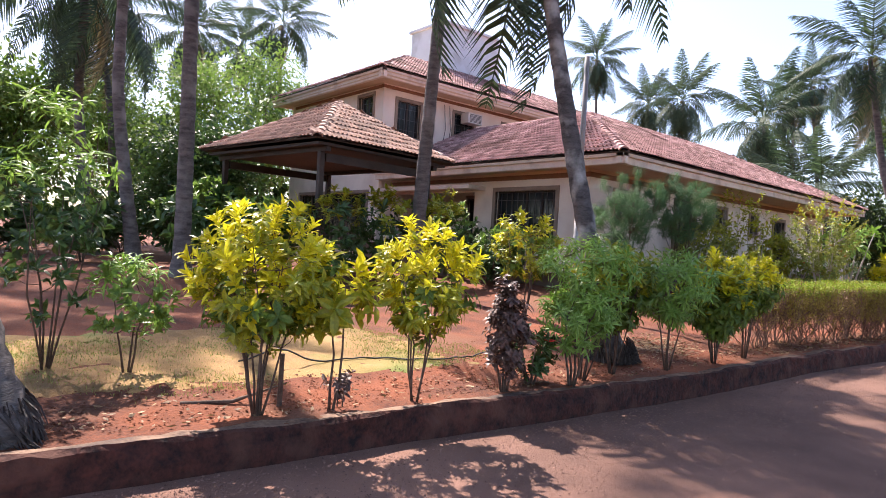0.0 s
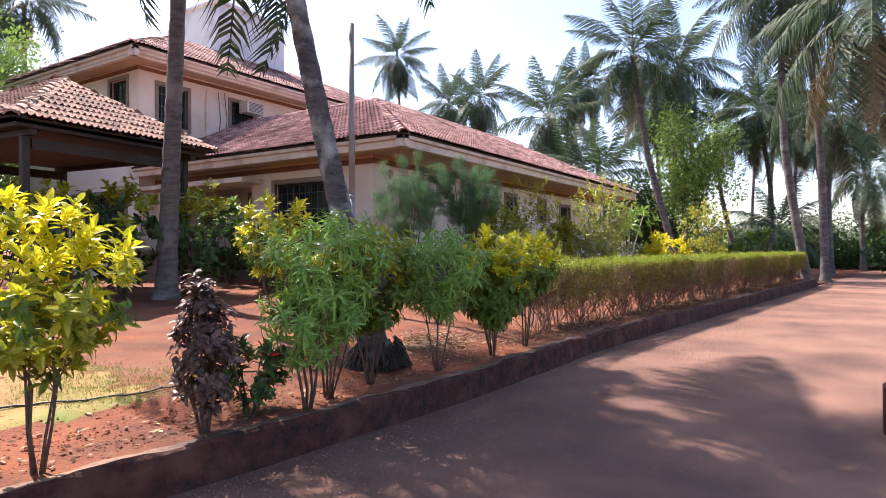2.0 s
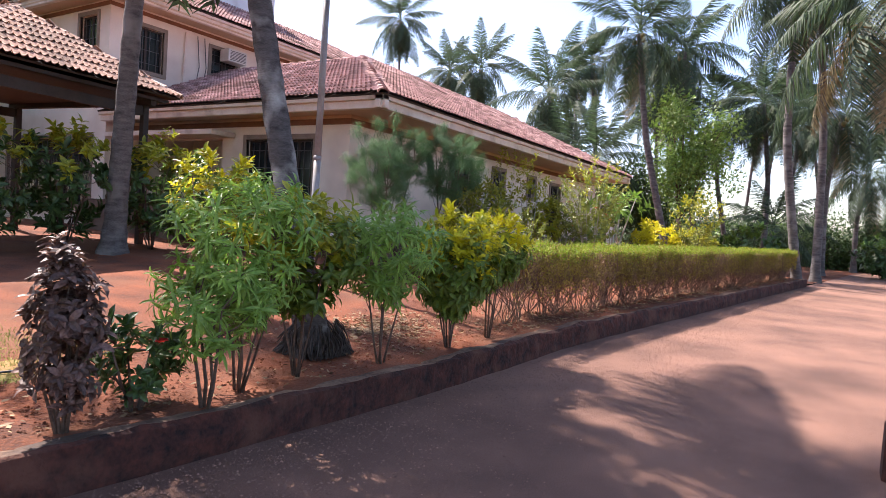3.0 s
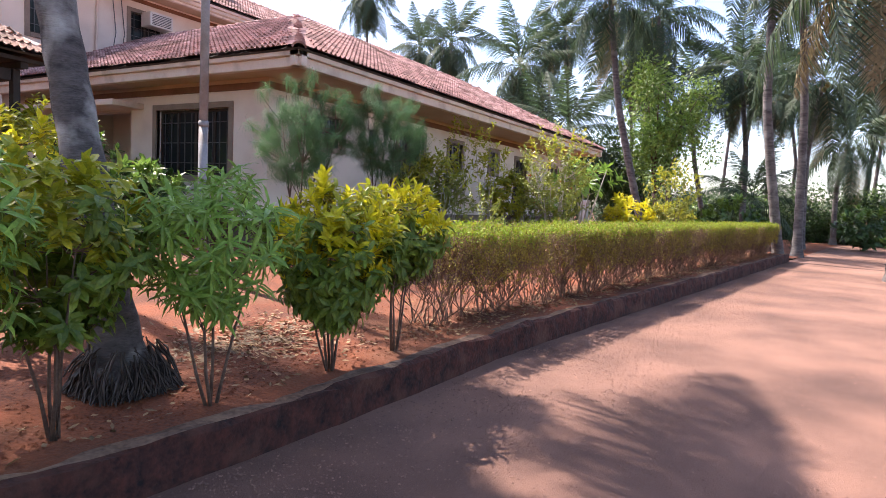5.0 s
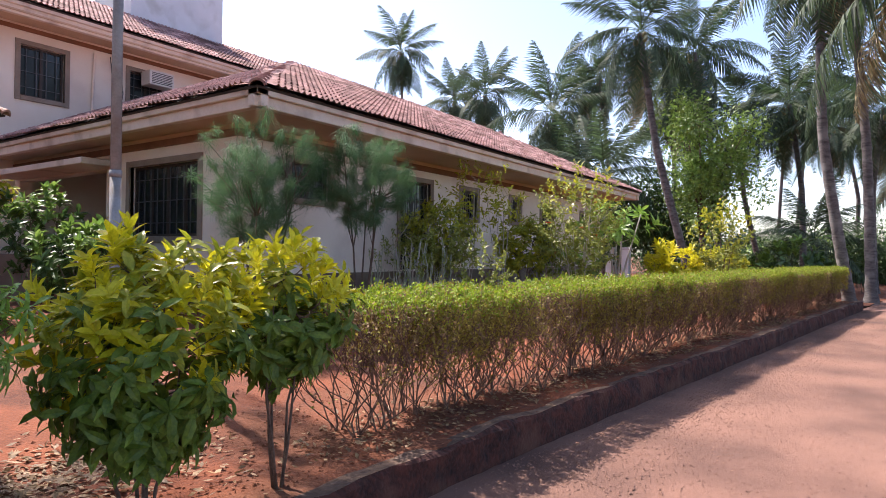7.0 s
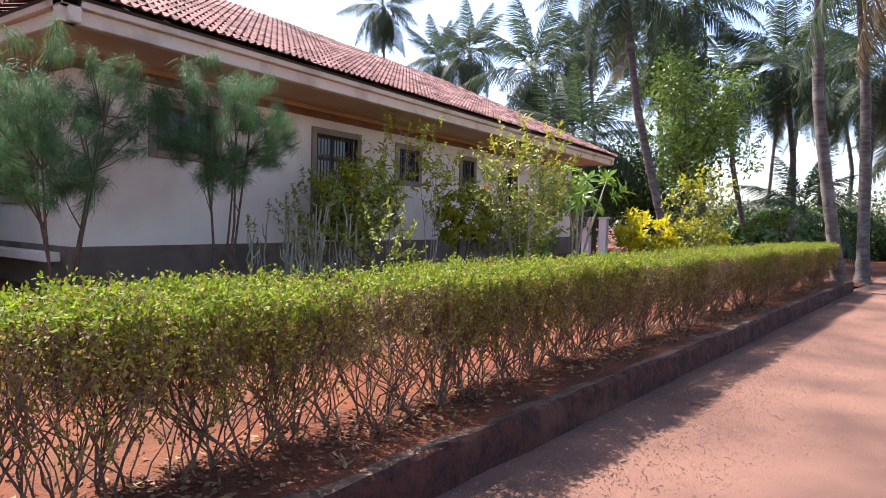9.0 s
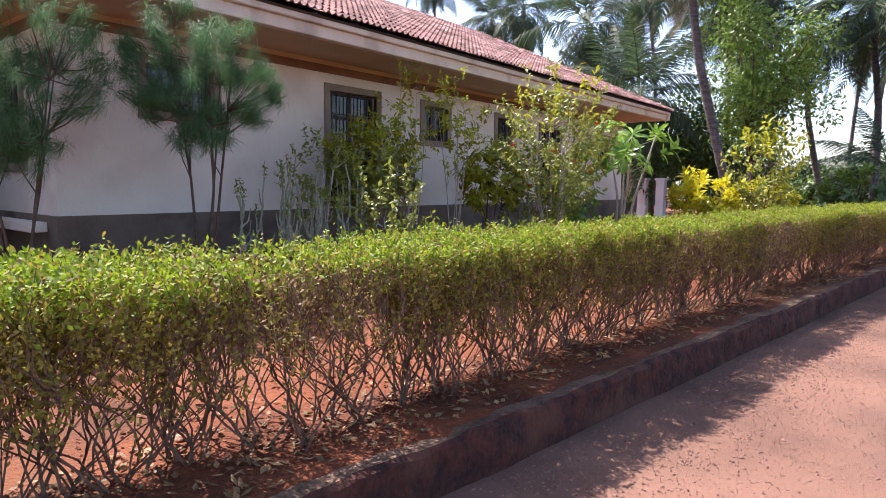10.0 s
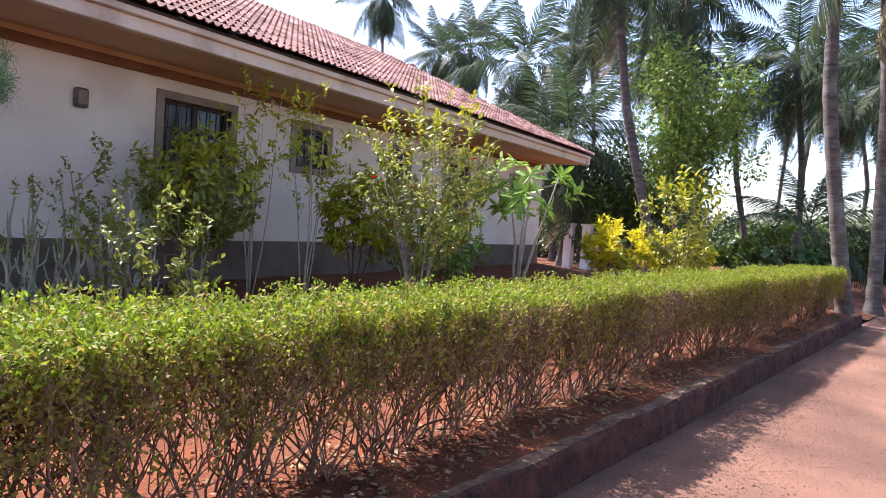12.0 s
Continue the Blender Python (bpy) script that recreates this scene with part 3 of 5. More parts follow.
def opening(axis, at, a0, a1, z0, z1, kind, bars=6, leaves=2):
    """A window or a door in a wall whose outer face is at `at`: surround, frame, leaves, pane and grille."""
    w = 0.11

    def bx(bm, p, q, r0, r1, s0, s1, bevel=0.0):
        """Along the wall p..q, outwards r0..r1, up s0..s1."""
        if axis == "y":
            return box(bm, at + r0, at + r1, p, q, s0, s1, bevel)
        return box(bm, p, q, at - r1, at - r0, s0, s1, bevel)
    bm = bmesh.new()
    bx(bm, a0 - w, a0, -0.06, 0.035, z0 - (w if kind == "window" else 0), z1 + w)
    bx(bm, a1, a1 + w, -0.06, 0.035, z0 - (w if kind == "window" else 0), z1 + w)
    bx(bm, a0, a1, -0.06, 0.033, z1, z1 + w)
    top = hpart(kind, bm, FRAME, "dark " + kind + " with a grey-brown plaster surround")
    if kind == "window":
        bm = bmesh.new()
        bx(bm, a0, a1, -0.06, 0.05, z0 - w, z0, 0.008)
        part("sill", bm, FRAME, top)
    bm = bmesh.new()
    t = 0.05
    for p, q, s0, s1 in ((a0, a0 + t, z0, z1), (a1 - t, a1, z0, z1), (a0 + t, a1 - t, z0, z0 + t), (a0 + t, a1 - t, z1 - t, z1)):
        bx(bm, p, q, -0.16, -0.09, s0, s1)
    for k in range(1, leaves):
        m = a0 + (a1 - a0) * k / leaves
        bx(bm, m - 0.035, m + 0.035, -0.155, -0.095, z0 + t, z1 - t)
    if z1 - z0 > 1.5:
        bx(bm, a0 + t, a1 - t, -0.15, -0.1, z1 - 0.45, z1 - 0.39)
    part("frame", bm, DARK, top)
    bm = bmesh.new()
    bx(bm, a0 + t, a1 - t, -0.135, -0.125, z0 + t, z1 - t)
    part("pane", bm, GLASS, top)
    if bars:
        bm = bmesh.new()
        for k in range(bars):
            m = a0 + t + (a1 - a0 - 2 * t) * (k + 0.5) / bars
            bx(bm, m - 0.008, m + 0.008, -0.09, -0.074, z0 + t, z1 - t)
        for k in range(3):
            z = z0 + t + (z1 - z0 - 2 * t) * (k + 0.5) / 3
            bx(bm, a0 + t, a1 - t, -0.093, -0.09 + 0.005, z - 0.008, z + 0.008)
        part("grille", bm, IRON, top)
    return top


WX, WY, FLOOR = -9.27, 12.39, 1.25
SIDE = [(13.38, 14.55, 2.45, 3.29, "window"), (16.44, 17.75, FLOOR, 3.30, "door"), (18.84, 19.79, 2.4, 3.29, "window"), (21.38, 22.15, 2.42, 3.28, "window"), (23.35, 24.5, FLOOR, 3.2, "door"), (26.5, 27.5, 2.2, 3.15, "window")]
wall_with_openings("wall", "y", WX, 0.25, WY + 0.25, 28.5, 1.22, 3.72, [(a + 0.11, b - 0.11, c + (0.11 if k == "window" else 0), d - 0.11) for a, b, c, d, k in SIDE], WALL, "cream plaster side wall")
wall_with_openings("wall", "x", WY, 0.25, -17.6, WX, 1.22, 3.72, [(-12.46, -10.29, 1.86, 3.16), (-17.3, -13.35, 1.222, 3.18)], WALL, "cream plaster front wall")
wall_with_openings("wall", "x", WY + 2.2, 0.2, -17.55, -13.36, 1.24, 3.7, [(-16.0, -14.6, 1.24, 3.2)], WALL, "cream back wall of the shaded entrance")
for a, b, c, d, k in SIDE:
    opening("y", WX, a + 0.11, b - 0.11, c + (0.11 if k == "window" else 0), d - 0.11, k)
opening("x", WY, -12.46, -10.29, 1.86, 3.16, "window", 10, 4)
opening("x", WY + 2.2, -16.0, -14.6, FLOOR, 3.2, "door", 0)
hpart("wall", boxed(-17.6, WX - 0.252, 28.25, 28.497, 0.3, 3.72), WALL, "cream plaster end wall")
hpart("floor_slab", boxed(-17.4, WX - 0.26, WY + 0.26, 28.24, 1.15, 1.24), PLINTH)
hpart("partition", boxed(-13.35, -13.15, WY + 0.26, 28.2, 1.242, 3.7), WALL)
bm = bmesh.new()
box(bm, WX - 0.3, WX + 0.03, WY - 0.03, 28.53, 0.3, 1.22)
box(bm, -17.6, WX - 0.3, WY - 0.03, WY + 0.3, 0.3, 1.22)
hpart("plinth", bm, PLINTH, "grey-brown painted plinth")
hpart("wall_strip", box(boxed(WX, WX + 0.04, WY - 0.04, 28.5, 3.46, 3.58), -17.6, WX, WY - 0.04, WY, 3.46, 3.58), STRIP, "dark red-brown painted strip under the eaves")
hpart("frieze", box(boxed(WX, WX + 0.02, WY - 0.02, 28.5, 3.58, 3.658), -17.6, WX, WY - 0.02, WY, 3.58, 3.658), SOFFIT)

# roofs: eaves, fascia, soffit and the tiles
TILE_V = [(-0.12, 0.0), (-0.092, 0.012), (-0.06, 0.046), (-0.028, 0.012), (0.0, 0.002), (0.028, 0.012), (0.06, 0.046), (0.092, 0.012), (0.12, 0.0)]


def tile_geometry(length=0.40):
    """A clay tile with two rolls: its lower end rides over the next course and leaves a dark gap."""
    n = len(TILE_V)
    v = [(x, 0, z + 0.052) for x, z in TILE_V] + [(x, length, z) for x, z in TILE_V] + [(x, 0, z + 0.037) for x, z in TILE_V]
    f = [(k, k + 1, k + n + 1, k + n) for k in range(n - 1)] + [(k + 2 * n, k + 2 * n + 1, k + 1, k) for k in range(n - 1)]
    return v, f


tv, tf = tile_geometry()
TILE_MESH = {}
for nm, mt in (("new", TILE_ONE), ("old", OLD_TILE)):
    me = bpy.data.meshes.new("tile")
    me.from_pydata(tv, [], tf)
    me.materials.append(mt)
    TILE_MESH[nm] = me


def inside(p, poly):
    s = [(b[0] - a[0]) * (p[1] - a[1]) - (b[1] - a[1]) * (p[0] - a[0]) for a, b in zip(poly, poly[1:] + poly[:1])]
    return all(q >= -0.02 for q in s)


def roof_slope(parent, corners, kind, joined_mat, near=None, seed=0):
    """Tiles on the slope through corners (eave start, eave end, then up and back, counter-clockwise from outside). near: a test of the plan that picks tiles as objects of their own."""
    rnd = random.Random(seed)
    c = [Vector(p) for p in corners]
    u = (c[1] - c[0]).normalized()
    n = u.cross(c[2] - c[0]).normalized()
    w = n.cross(u)
    poly = [((p - c[0]).dot(u), (p - c[0]).dot(w)) for p in c]
    smin, smax, tmax = min(p[0] for p in poly), max(p[0] for p in poly), max(p[1] for p in poly)
    deck = bmesh.new()
    lo = [deck.verts.new(p - n * 0.03) for p in c]
    hi = [deck.verts.new(p + n * 0.004) for p in c]
    deck.faces.new(lo[::-1])
    deck.faces.new(hi)
    for k in range(len(c)):
        j = (k + 1) % len(c)
        deck.faces.new((lo[k], lo[j], hi[j], hi[k]))
    roof = part("roof_slope", deck, DARK, parent)
    vs, fs, made = [], [], 0
    base = Matrix((u, w, n)).transposed().to_4x4()
    for j in range(int(tmax / 0.31) + 1):
        for i in range(int((smax - smin) / 0.24) + 1):
            s, t = smin + 0.12 + i * 0.24, j * 0.31
            if not inside((s, t + 0.14), poly):
                continue
            at = c[0] + u * s + w * (t - 0.05) + n * (0.018 + rnd.uniform(-0.004, 0.006))
            m = Matrix.Translation(at) @ base @ pose(0, 0, 0, rnd.uniform(-1.2, 1.2), rnd.uniform(-1.2, 1.2), rnd.uniform(-1.6, 1.6))
            if near and near(at) and made < 300:
                ob = new("tile", TILE_MESH[kind])
                ob.parent = roof
                ob.matrix_basis = m
                made += 1
            else:
                o = len(vs)
                vs += [m @ Vector(q) for q in tv]
                fs += [tuple(o + k for k in q) for q in tf]
    if vs:
        raw("tiling", vs, fs, joined_mat, roof, kind="stuff", label="rows of clay roof tiles")
    return roof


def ridge_caps(parent, a, b, mat, r=0.11):
    """Half-round cap tiles, lapped, along a ridge or hip."""
    a, b = Vector(a), Vector(b)
    d = (b - a).normalized()
    s = d.cross(Vector((0, 0, 1))).normalized()
    n = s.cross(d)
    count = max(1, int((b - a).length / 0.34))
    for k in range(count):
        p = a + (b - a) * k / count
        v, f = [], []
        for e, rr, lift in ((0, r * 1.08, 0.035), (0.40, r * 0.9, 0.012)):
            for q in range(7):
                g = math.pi * q / 6
                v.append(p + d * e + s * math.cos(g) * rr + n * (math.sin(g) * rr * 0.8 + lift - 0.03))
        for e, rr, lift in ((0, r * 0.85, 0.02),):
            for q in range(7):
                g = math.pi * q / 6
                v.append(p + d * e + s * math.cos(g) * rr + n * (math.sin(g) * rr * 0.8 + lift - 0.03))
        f = [(q, q + 1, q + 8, q + 7) for q in range(6)] + [(q + 14, q + 15, q + 1, q) for q in range(6)]
        raw("ridge_tile", v, f, mat, parent)


def eaves(parent, path, z, mat=FASCIA, depth=0.26):
    """A stepped fascia along the eave line: a list of plan points, the outside on the right hand."""
    for (x0, y0), (x1, y1) in zip(path, path[1:]):
        d = Vector((x1 - x0, y1 - y0, 0)).normalized()
        ang = math.degrees(math.atan2(d.y, d.x))
        ln = math.hypot(x1 - x0, y1 - y0)
        bm = bmesh.new()
        box(bm, -0.0, ln, -0.10, 0.10, z - 0.10, z - 0.012, 0.01)
        box(bm, -0.0, ln, -0.03, 0.10, z - depth, z - 0.10, 0.01)
        ob = part("fascia", bm, mat, parent)
        ob.matrix_basis = pose(x0, y0, 0, 0, 0, ang)


roof = hpart("roof", boxed(-17.5, WX + 1.3, 11.85, 28.5, 3.66, 3.70), SOFFIT, "red clay tile roof with a cream fascia and ochre soffit")
EX, EY, EZ, RX, RY, RZ = -7.82, 11.6, 3.88, -11.98, 15.85, 5.92
YE, YR = 28.64, 24.45
roof_slope(roof, [(EX, EY, EZ), (EX, YE, EZ), (RX, YR, RZ), (RX, RY, RZ)], "new", TILE, lambda p: p.y < 18.5 and p.z < 5.2, 1)
roof_slope(roof, [(-17.6, EY, EZ), (EX, EY, EZ), (RX, RY, RZ), (-17.6, RY, RZ)], "new", TILE, lambda p: p.x > -12.6 and p.z < 5.6, 2)
roof_slope(roof, [(EX, YE, EZ), (-16.1, YE, EZ), (RX, YR, RZ)], "new", TILE, None, 3)
roof_slope(roof, [(-16.1, YE, EZ), (-16.1, RY, EZ), (RX, RY, RZ), (RX, YR, RZ)], "new", TILE, None, 4)
for a, b in (((EX, EY, EZ), (RX, RY, RZ)), ((RX, RY, RZ), (RX, YR, RZ)), ((EX, YE, EZ), (RX, YR, RZ)), ((-17.6, RY, RZ), (RX, RY, RZ))):
    ridge_caps(roof, a, b, TILE)
eaves(roof, [(-17.6, EY + 0.12), (EX - 0.02, EY + 0.12)], EZ)
eaves(roof, [(EX - 0.12, EY + 0.02), (EX - 0.12, YE - 0.02)], EZ)
eaves(roof, [(EX - 0.02, YE - 0.12), (-16.1, YE - 0.12)], EZ)

# the upper storey
UX, UY = -17.6, 11.85
UP = [(12.36, 13.55, 5.16, 6.58), (15.0, 16.2, 5.6, 6.6), (17.6, 18.6, 5.6, 6.6)]
wall_with_openings("wall", "y", UX, 0.25, UY + 0.25, 26, 0.4, 7.0, [(a + 0.1, b - 0.1, c + 0.1, d - 0.1) for a, b, c, d in UP], WALL, "cream upper wall")
wall_with_openings("wall", "x", UY, 0.25, -24, UX, 0.4, 7.0, [(-19.1, -18.2, 5.4, 6.62), (-23.2, -18.3, 1.3, 3.2)], WALL, "cream upper wall")
for a, b, c, d in UP:
    opening("y", UX, a + 0.1, b - 0.1, c + 0.1, d - 0.1, "window", 4)
opening("x", UY, -19.1, -18.2, 5.4, 6.62, "window", 4)
opening("x", UY, -23.2, -18.3, 1.3, 3.2, "window", 16, 6)
hpart("wall", boxed(-24, UX, 26, 26.25, 0.4, 7.0), WALL)
hpart("wall", boxed(-24.25, -24, UY, 26.25, 0.4, 7.0), WALL)
hpart("wall_strip", box(boxed(UX, UX + 0.04, UY - 0.04, 26, 6.80, 6.9), -24, UX, UY - 0.04, UY, 6.80, 6.9), STRIP)
uroof = hpart("roof", boxed(-24.9, UX + 0.85, 11.2, 26.8, 6.96, 7.0), SOFFIT, "red clay tile roof of the upper storey")
QX, QY, QZ = -16.7, 11.12, 7.2
roof_slope(uroof, [(QX, QY, QZ), (QX, 27, QZ), (-20.3, 23.4, 9.0), (-20.3, 14.7, 9.0)], "new", TILE, None, 5)
roof_slope(uroof, [(-24.9, QY, QZ), (QX, QY, QZ), (-20.3, 14.7, 9.0), (-21.3, 14.7, 9.0)], "new", TILE, None, 6)
for a, b in (((QX, QY, QZ), (-20.3, 14.7, 9.0)), ((-20.3, 14.7, 9.0), (-20.3, 23.4, 9.0))):
    ridge_caps(uroof, a, b, TILE)
eaves(uroof, [(-24.9, QY + 0.12), (QX - 0.02, QY + 0.12)], QZ, depth=0.3)
eaves(uroof, [(QX - 0.12, QY + 0.02), (QX - 0.12, 26.9)], QZ, depth=0.3)
tank = hpart("water_tank", box(boxed(-22.3, -20.0, 16.4, 19.7, 6.9, 10.8), -22.4, -19.9, 16.3, 19.8, 10.8, 10.92, 0.01), WHITE, "white plastered water tank with a capping slab")
# pipes and cables on the upper wall
for y, r in ((14.1, 0.035), (14.5, 0.012), (14.75, 0.012)):
    hpart("pipe", tube(bmesh.new(), [(UX + 0.05, y, 4.9), (UX + 0.05, y + (0.02 if r > 0.02 else 0.15), 5.8), (UX + 0.05, y + 0.05, 6.7)], [r] * 3, 8), FASCIA if r > 0.02 else IRON)
ac = thing("air_conditioner", pose(UX + 0.1, 15.78, 6.35), "white window air conditioner in a timber surround", "air conditioner")
part("casing", boxed(-0.1, 0.34, -0.36, 0.36, -0.2, 0.2, bevel=0.015), AC_WHITE, ac)
for k in range(7):
    part("slat", boxed(0.34, 0.352, -0.30, 0.30, -0.15 + k * 0.045, -0.13 + k * 0.045), IRON, ac)

# the porch pavilion
porch = thing("porch_pavilion", pose(-14.1, 8.0, 0.5), "open car porch with dark timber posts and a weathered tile roof", "porch")
PINV = porch.matrix_basis.inverted()
PX0, PX1, PY0, PY1, PZ = -16.65, -11.7, 5.8, 9.95, 3.62
AP = (-14.31, 8.25, 5.06)
pr = part("roof", boxed(PX0 + 0.15, PX1 - 0.15, PY0 + 0.15, PY1 - 0.15, 3.50, 3.56), DARK, porch, "pyramid roof of weathered clay tiles")
pr.matrix_parent_inverse = PINV
roof_slope(pr, [(PX1, PY0, PZ), (PX1, PY1, PZ), AP], "old", OLD_TILE, lambda p: True, 8)
roof_slope(pr, [(PX0, PY0, PZ), (PX1, PY0, PZ), AP], "old", OLD_TILE, lambda p: True, 9)
roof_slope(pr, [(PX1, PY1, PZ), (PX0, PY1, PZ), AP], "old", OLD_TILE, None, 10)
roof_slope(pr, [(PX0, PY1, PZ), (PX0, PY0, PZ), AP], "old", OLD_TILE, None, 11)
for x in (PX0, PX1):
    for y in (PY0, PY1):
        ridge_caps(pr, (x, y, PZ), AP, OLD_TILE)
for x in (PX0 + 0.45, PX1 - 0.45):
    for y in (PY0 + 0.45, PY1 - 0.45):
        part("post", boxed(x - 0.06, x + 0.06, y - 0.06, y + 0.06, 0.4, 3.4, bevel=0.01), DARK, porch).matrix_parent_inverse = PINV
for y in (PY0 + 0.45, PY1 - 0.45):
    part("beam", boxed(PX0 + 0.2, PX1 - 0.2, y - 0.06, y + 0.06, 3.4, 3.58), DARK, porch).matrix_parent_inverse = PINV
for x in (PX0 + 0.45, PX1 - 0.45):
    part("beam", boxed(x - 0.06, x + 0.06, PY0 + 0.54, PY1 - 0.54, 3.2, 3.38), DARK, porch).matrix_parent_inverse = PINV
porch.matrix_world = pose(-11.2, 5.93, 0, 0, 0, 7) @ pose(11.7, -5.8, 0) @ porch.matrix_basis
hpart("canopy", boxed(-17.4, -12.9, 11.7, WY, 3.2, 3.32, bevel=0.01), FASCIA, "concrete canopy slab over the entrance")
hpart("low_wall", boxed(-17.4, -13.2, 11.2, 11.4, 0.4, 1.5, bevel=0.01), PLINTH, "dark low veranda wall")
hpart("ledge", boxed(-12.9, -9.5, 12.16, 12.355, 1.02, 1.14, bevel=0.01), WALL, "pale ledge under the front window")
# The wall lamp beside the door, built as an unlit box with a lid.
meter = thing("wall_lamp", pose(WX, 15.45, 2.97), "small dark wall lamp, unlit, shaped as a plain box", "meter box")
part("case", boxed(0, 0.09, -0.08, 0.08, -0.12, 0.12, bevel=0.02), IRON, meter)
part("lid", boxed(0.09, 0.105, -0.055, 0.055, -0.08, 0.09, bevel=0.004), FRAME, meter)

# ---- palms ----
palm([(-11.0, 8.4, 0.5), (-10.9, 8.45, 3.0), (-10.75, 8.5, 6.0), (-10.4, 8.7, 13.0)], 0.18, 1, low=-55, size=1.0, fronds=19, dry=0.0)
palm([(-4.5, 6.62, 0.27), (-5.17, 6.6, 2.5), (-5.75, 6.5, 5.0), (-6.3, 6.4, 8.4)], 0.14, 2, "leaning coconut palm with lichen patches and a swollen root foot", fronds=19, flare=1.6, size=1.05, low=-70, dry=0.0, bark=LICHEN)
palm([(-4.75, 0.2, 0.25), (-5.1, 0.0, 1.6), (-5.8, -0.3, 4), (-6.3, -0.5, 8.5)], 0.2, 3, "leaning coconut palm at the kerb with matted roots", flare=1.8)
palm([(-13, 4.0, 0.55), (-13.1, 3.95, 6.5), (-13.7, 3.7, 20.0)], 0.17, 30)
palm([(-16.3, 3.95, 0.6), (-16.88, 3.51, 4.95), (-16.9, 3.6, 11.0)], 0.17, 31)
palm([(-27, 5.8, 0.6), (-27.3, 5.61, 5.77), (-28, 5, 10)], 0.18, 32)
palm([(-7, 33.5, 0), (-8.46, 32.92, 6.16), (-9.2, 32.9, 11.2)], 0.19, 33)
palm([(-7.1, 39.6, 0), (-7.57, 39.69, 6.6), (-8.4, 39.3, 12)], 0.18, 34)
palm([(-6.1, 46.9, 0), (-7.12, 46.48, 5.12), (-7.5, 46.6, 9.3)], 0.17, 35)
palm([(-3.7, 42.1, 0), (-3.84, 42.3, 5.17), (-4.4, 42, 9.4)], 0.17, 36)
palm([(-1.4, 28.2, 0), (-2.15, 27.95, 5.33), (-2.3, 28.2, 11.6)], 0.17, 37)
palm([(-0.9, 31.2, 0), (-1.09, 31.45, 5.72), (-1.7, 31.2, 12.2)], 0.17, 38)
palm([(-0.8, 38.2, 0), (-0.89, 38.01, 4.4), (-0.5, 38.3, 8)], 0.16, 39)
palm([(1.3, 23.2, 0), (1.06, 23.45, 3.85), (0.4, 23.2, 8.6)], 0.17, 40, dry=0.14, size=1.15)
palm([(0.8, 47.2, 0), (0.72, 46.95, 3.3), (1.1, 47.2, 6)], 0.16, 41)
palm([(-16.8, 44, 0), (-17.32, 43.98, 5.94), (-18.2, 43.5, 10.8)], 0.18, 42, size=1.25, low=-70)
palm([(-20.4, 58.7, 0), (-21.48, 58.18, 8.8), (-21.9, 58.2, 16)], 0.18, 43)
palm([(-18.9, 57.1, 0), (-19.25, 57.13, 9.08), (-20, 56.7, 16.5)], 0.18, 44)
palm([(-41.6, 67.7, 0), (-42.02, 67.34, 10.84), (-41.9, 67.5, 19.7)], 0.20, 45, size=1.35, low=-85, fronds=32, dry=0.0)
palm([(-46, 62.5, 0), (-45.91, 62.75, 13.75), (-46.3, 62.5, 25)], 0.20, 46, size=1.35, low=-85, fronds=32, dry=0.0)
palm([(-34.6, 62.4, 0), (-34.85, 62.15, 10.07), (-34.6, 62.4, 18.3)], 0.20, 47, size=1.35, low=-85, fronds=32, dry=0.0)
palm([(-37.7, 12.5, 0.3), (-37.56, 12.42, 7.29), (-37.9, 11.9, 13)], 0.18, 48)
palm([(-37.5, 18.3, 0.3), (-37.97, 17.61, 8.38), (-37.9, 17.5, 15)], 0.18, 49)
palm([(-43.9, 18.6, 0.3), (-43.92, 18.25, 8.17), (-44.4, 17.5, 14.6)], 0.18, 50)
palm([(-21.3, 4, 0.5), (-21.61, 3.48, 5.17), (-21.4, 3.5, 9)], 0.17, 51)
palm([(3.6, 27.5, 0), (3.63, 27.48, 4.68), (3.2, 27, 10.5)], 0.17, 52)
palm([(5, 20, 0), (4.53, 20.02, 4.4), (4.6, 20.5, 10)], 0.17, 53)
palm([(-12, 50, 0), (-12.03, 50.25, 6.6), (-12.5, 50, 12)], 0.18, 54)
palm([(-3, 54, 0), (-3.25, 53.75, 5.5), (-3, 54, 10)], 0.18, 55)
palm([(1.6, 9, 0), (2.18, 9.25, 4.95), (2.2, 9, 9)], 0.18, 56)
palm([(2.6, -2, 0), (2.57, -2.25, 4.95), (3.0, -2, 9)], 0.18, 57)
palm([(-26, -2, 0.5), (-25.75, -2.02, 5.17), (-26, -2.5, 9)], 0.18, 58)
palm([(-10.5, -3, 0.5), (-11.03, -3.36, 5.17), (-11, -3.2, 9)], 0.18, 59)
palm([(-9.5, 43, 0), (-9.53, 43.25, 6.05), (-10, 43, 11)], 0.17, 60)
palm([(-14, 66, 0), (-13.7, 66, 6.5), (-14.8, 66, 13)], 0.17, 130, nuts=0)
palm([(-8, 70, 0), (-7.7, 70, 7.5), (-7.2, 70, 15)], 0.17, 131, nuts=0)
palm([(-2, 62, 0), (-1.7, 62, 6.0), (-2.8, 62, 12)], 0.17, 132, nuts=0)
palm([(4, 68, 0), (4.3, 68, 7.0), (4.8, 68, 14)], 0.17, 133, nuts=0)
palm([(9, 60, 0), (9.3, 60, 6.0), (8.2, 60, 12)], 0.17, 134, nuts=0)
palm([(13, 50, 0), (13.3, 50, 5.5), (13.8, 50, 11)], 0.17, 135, nuts=0)
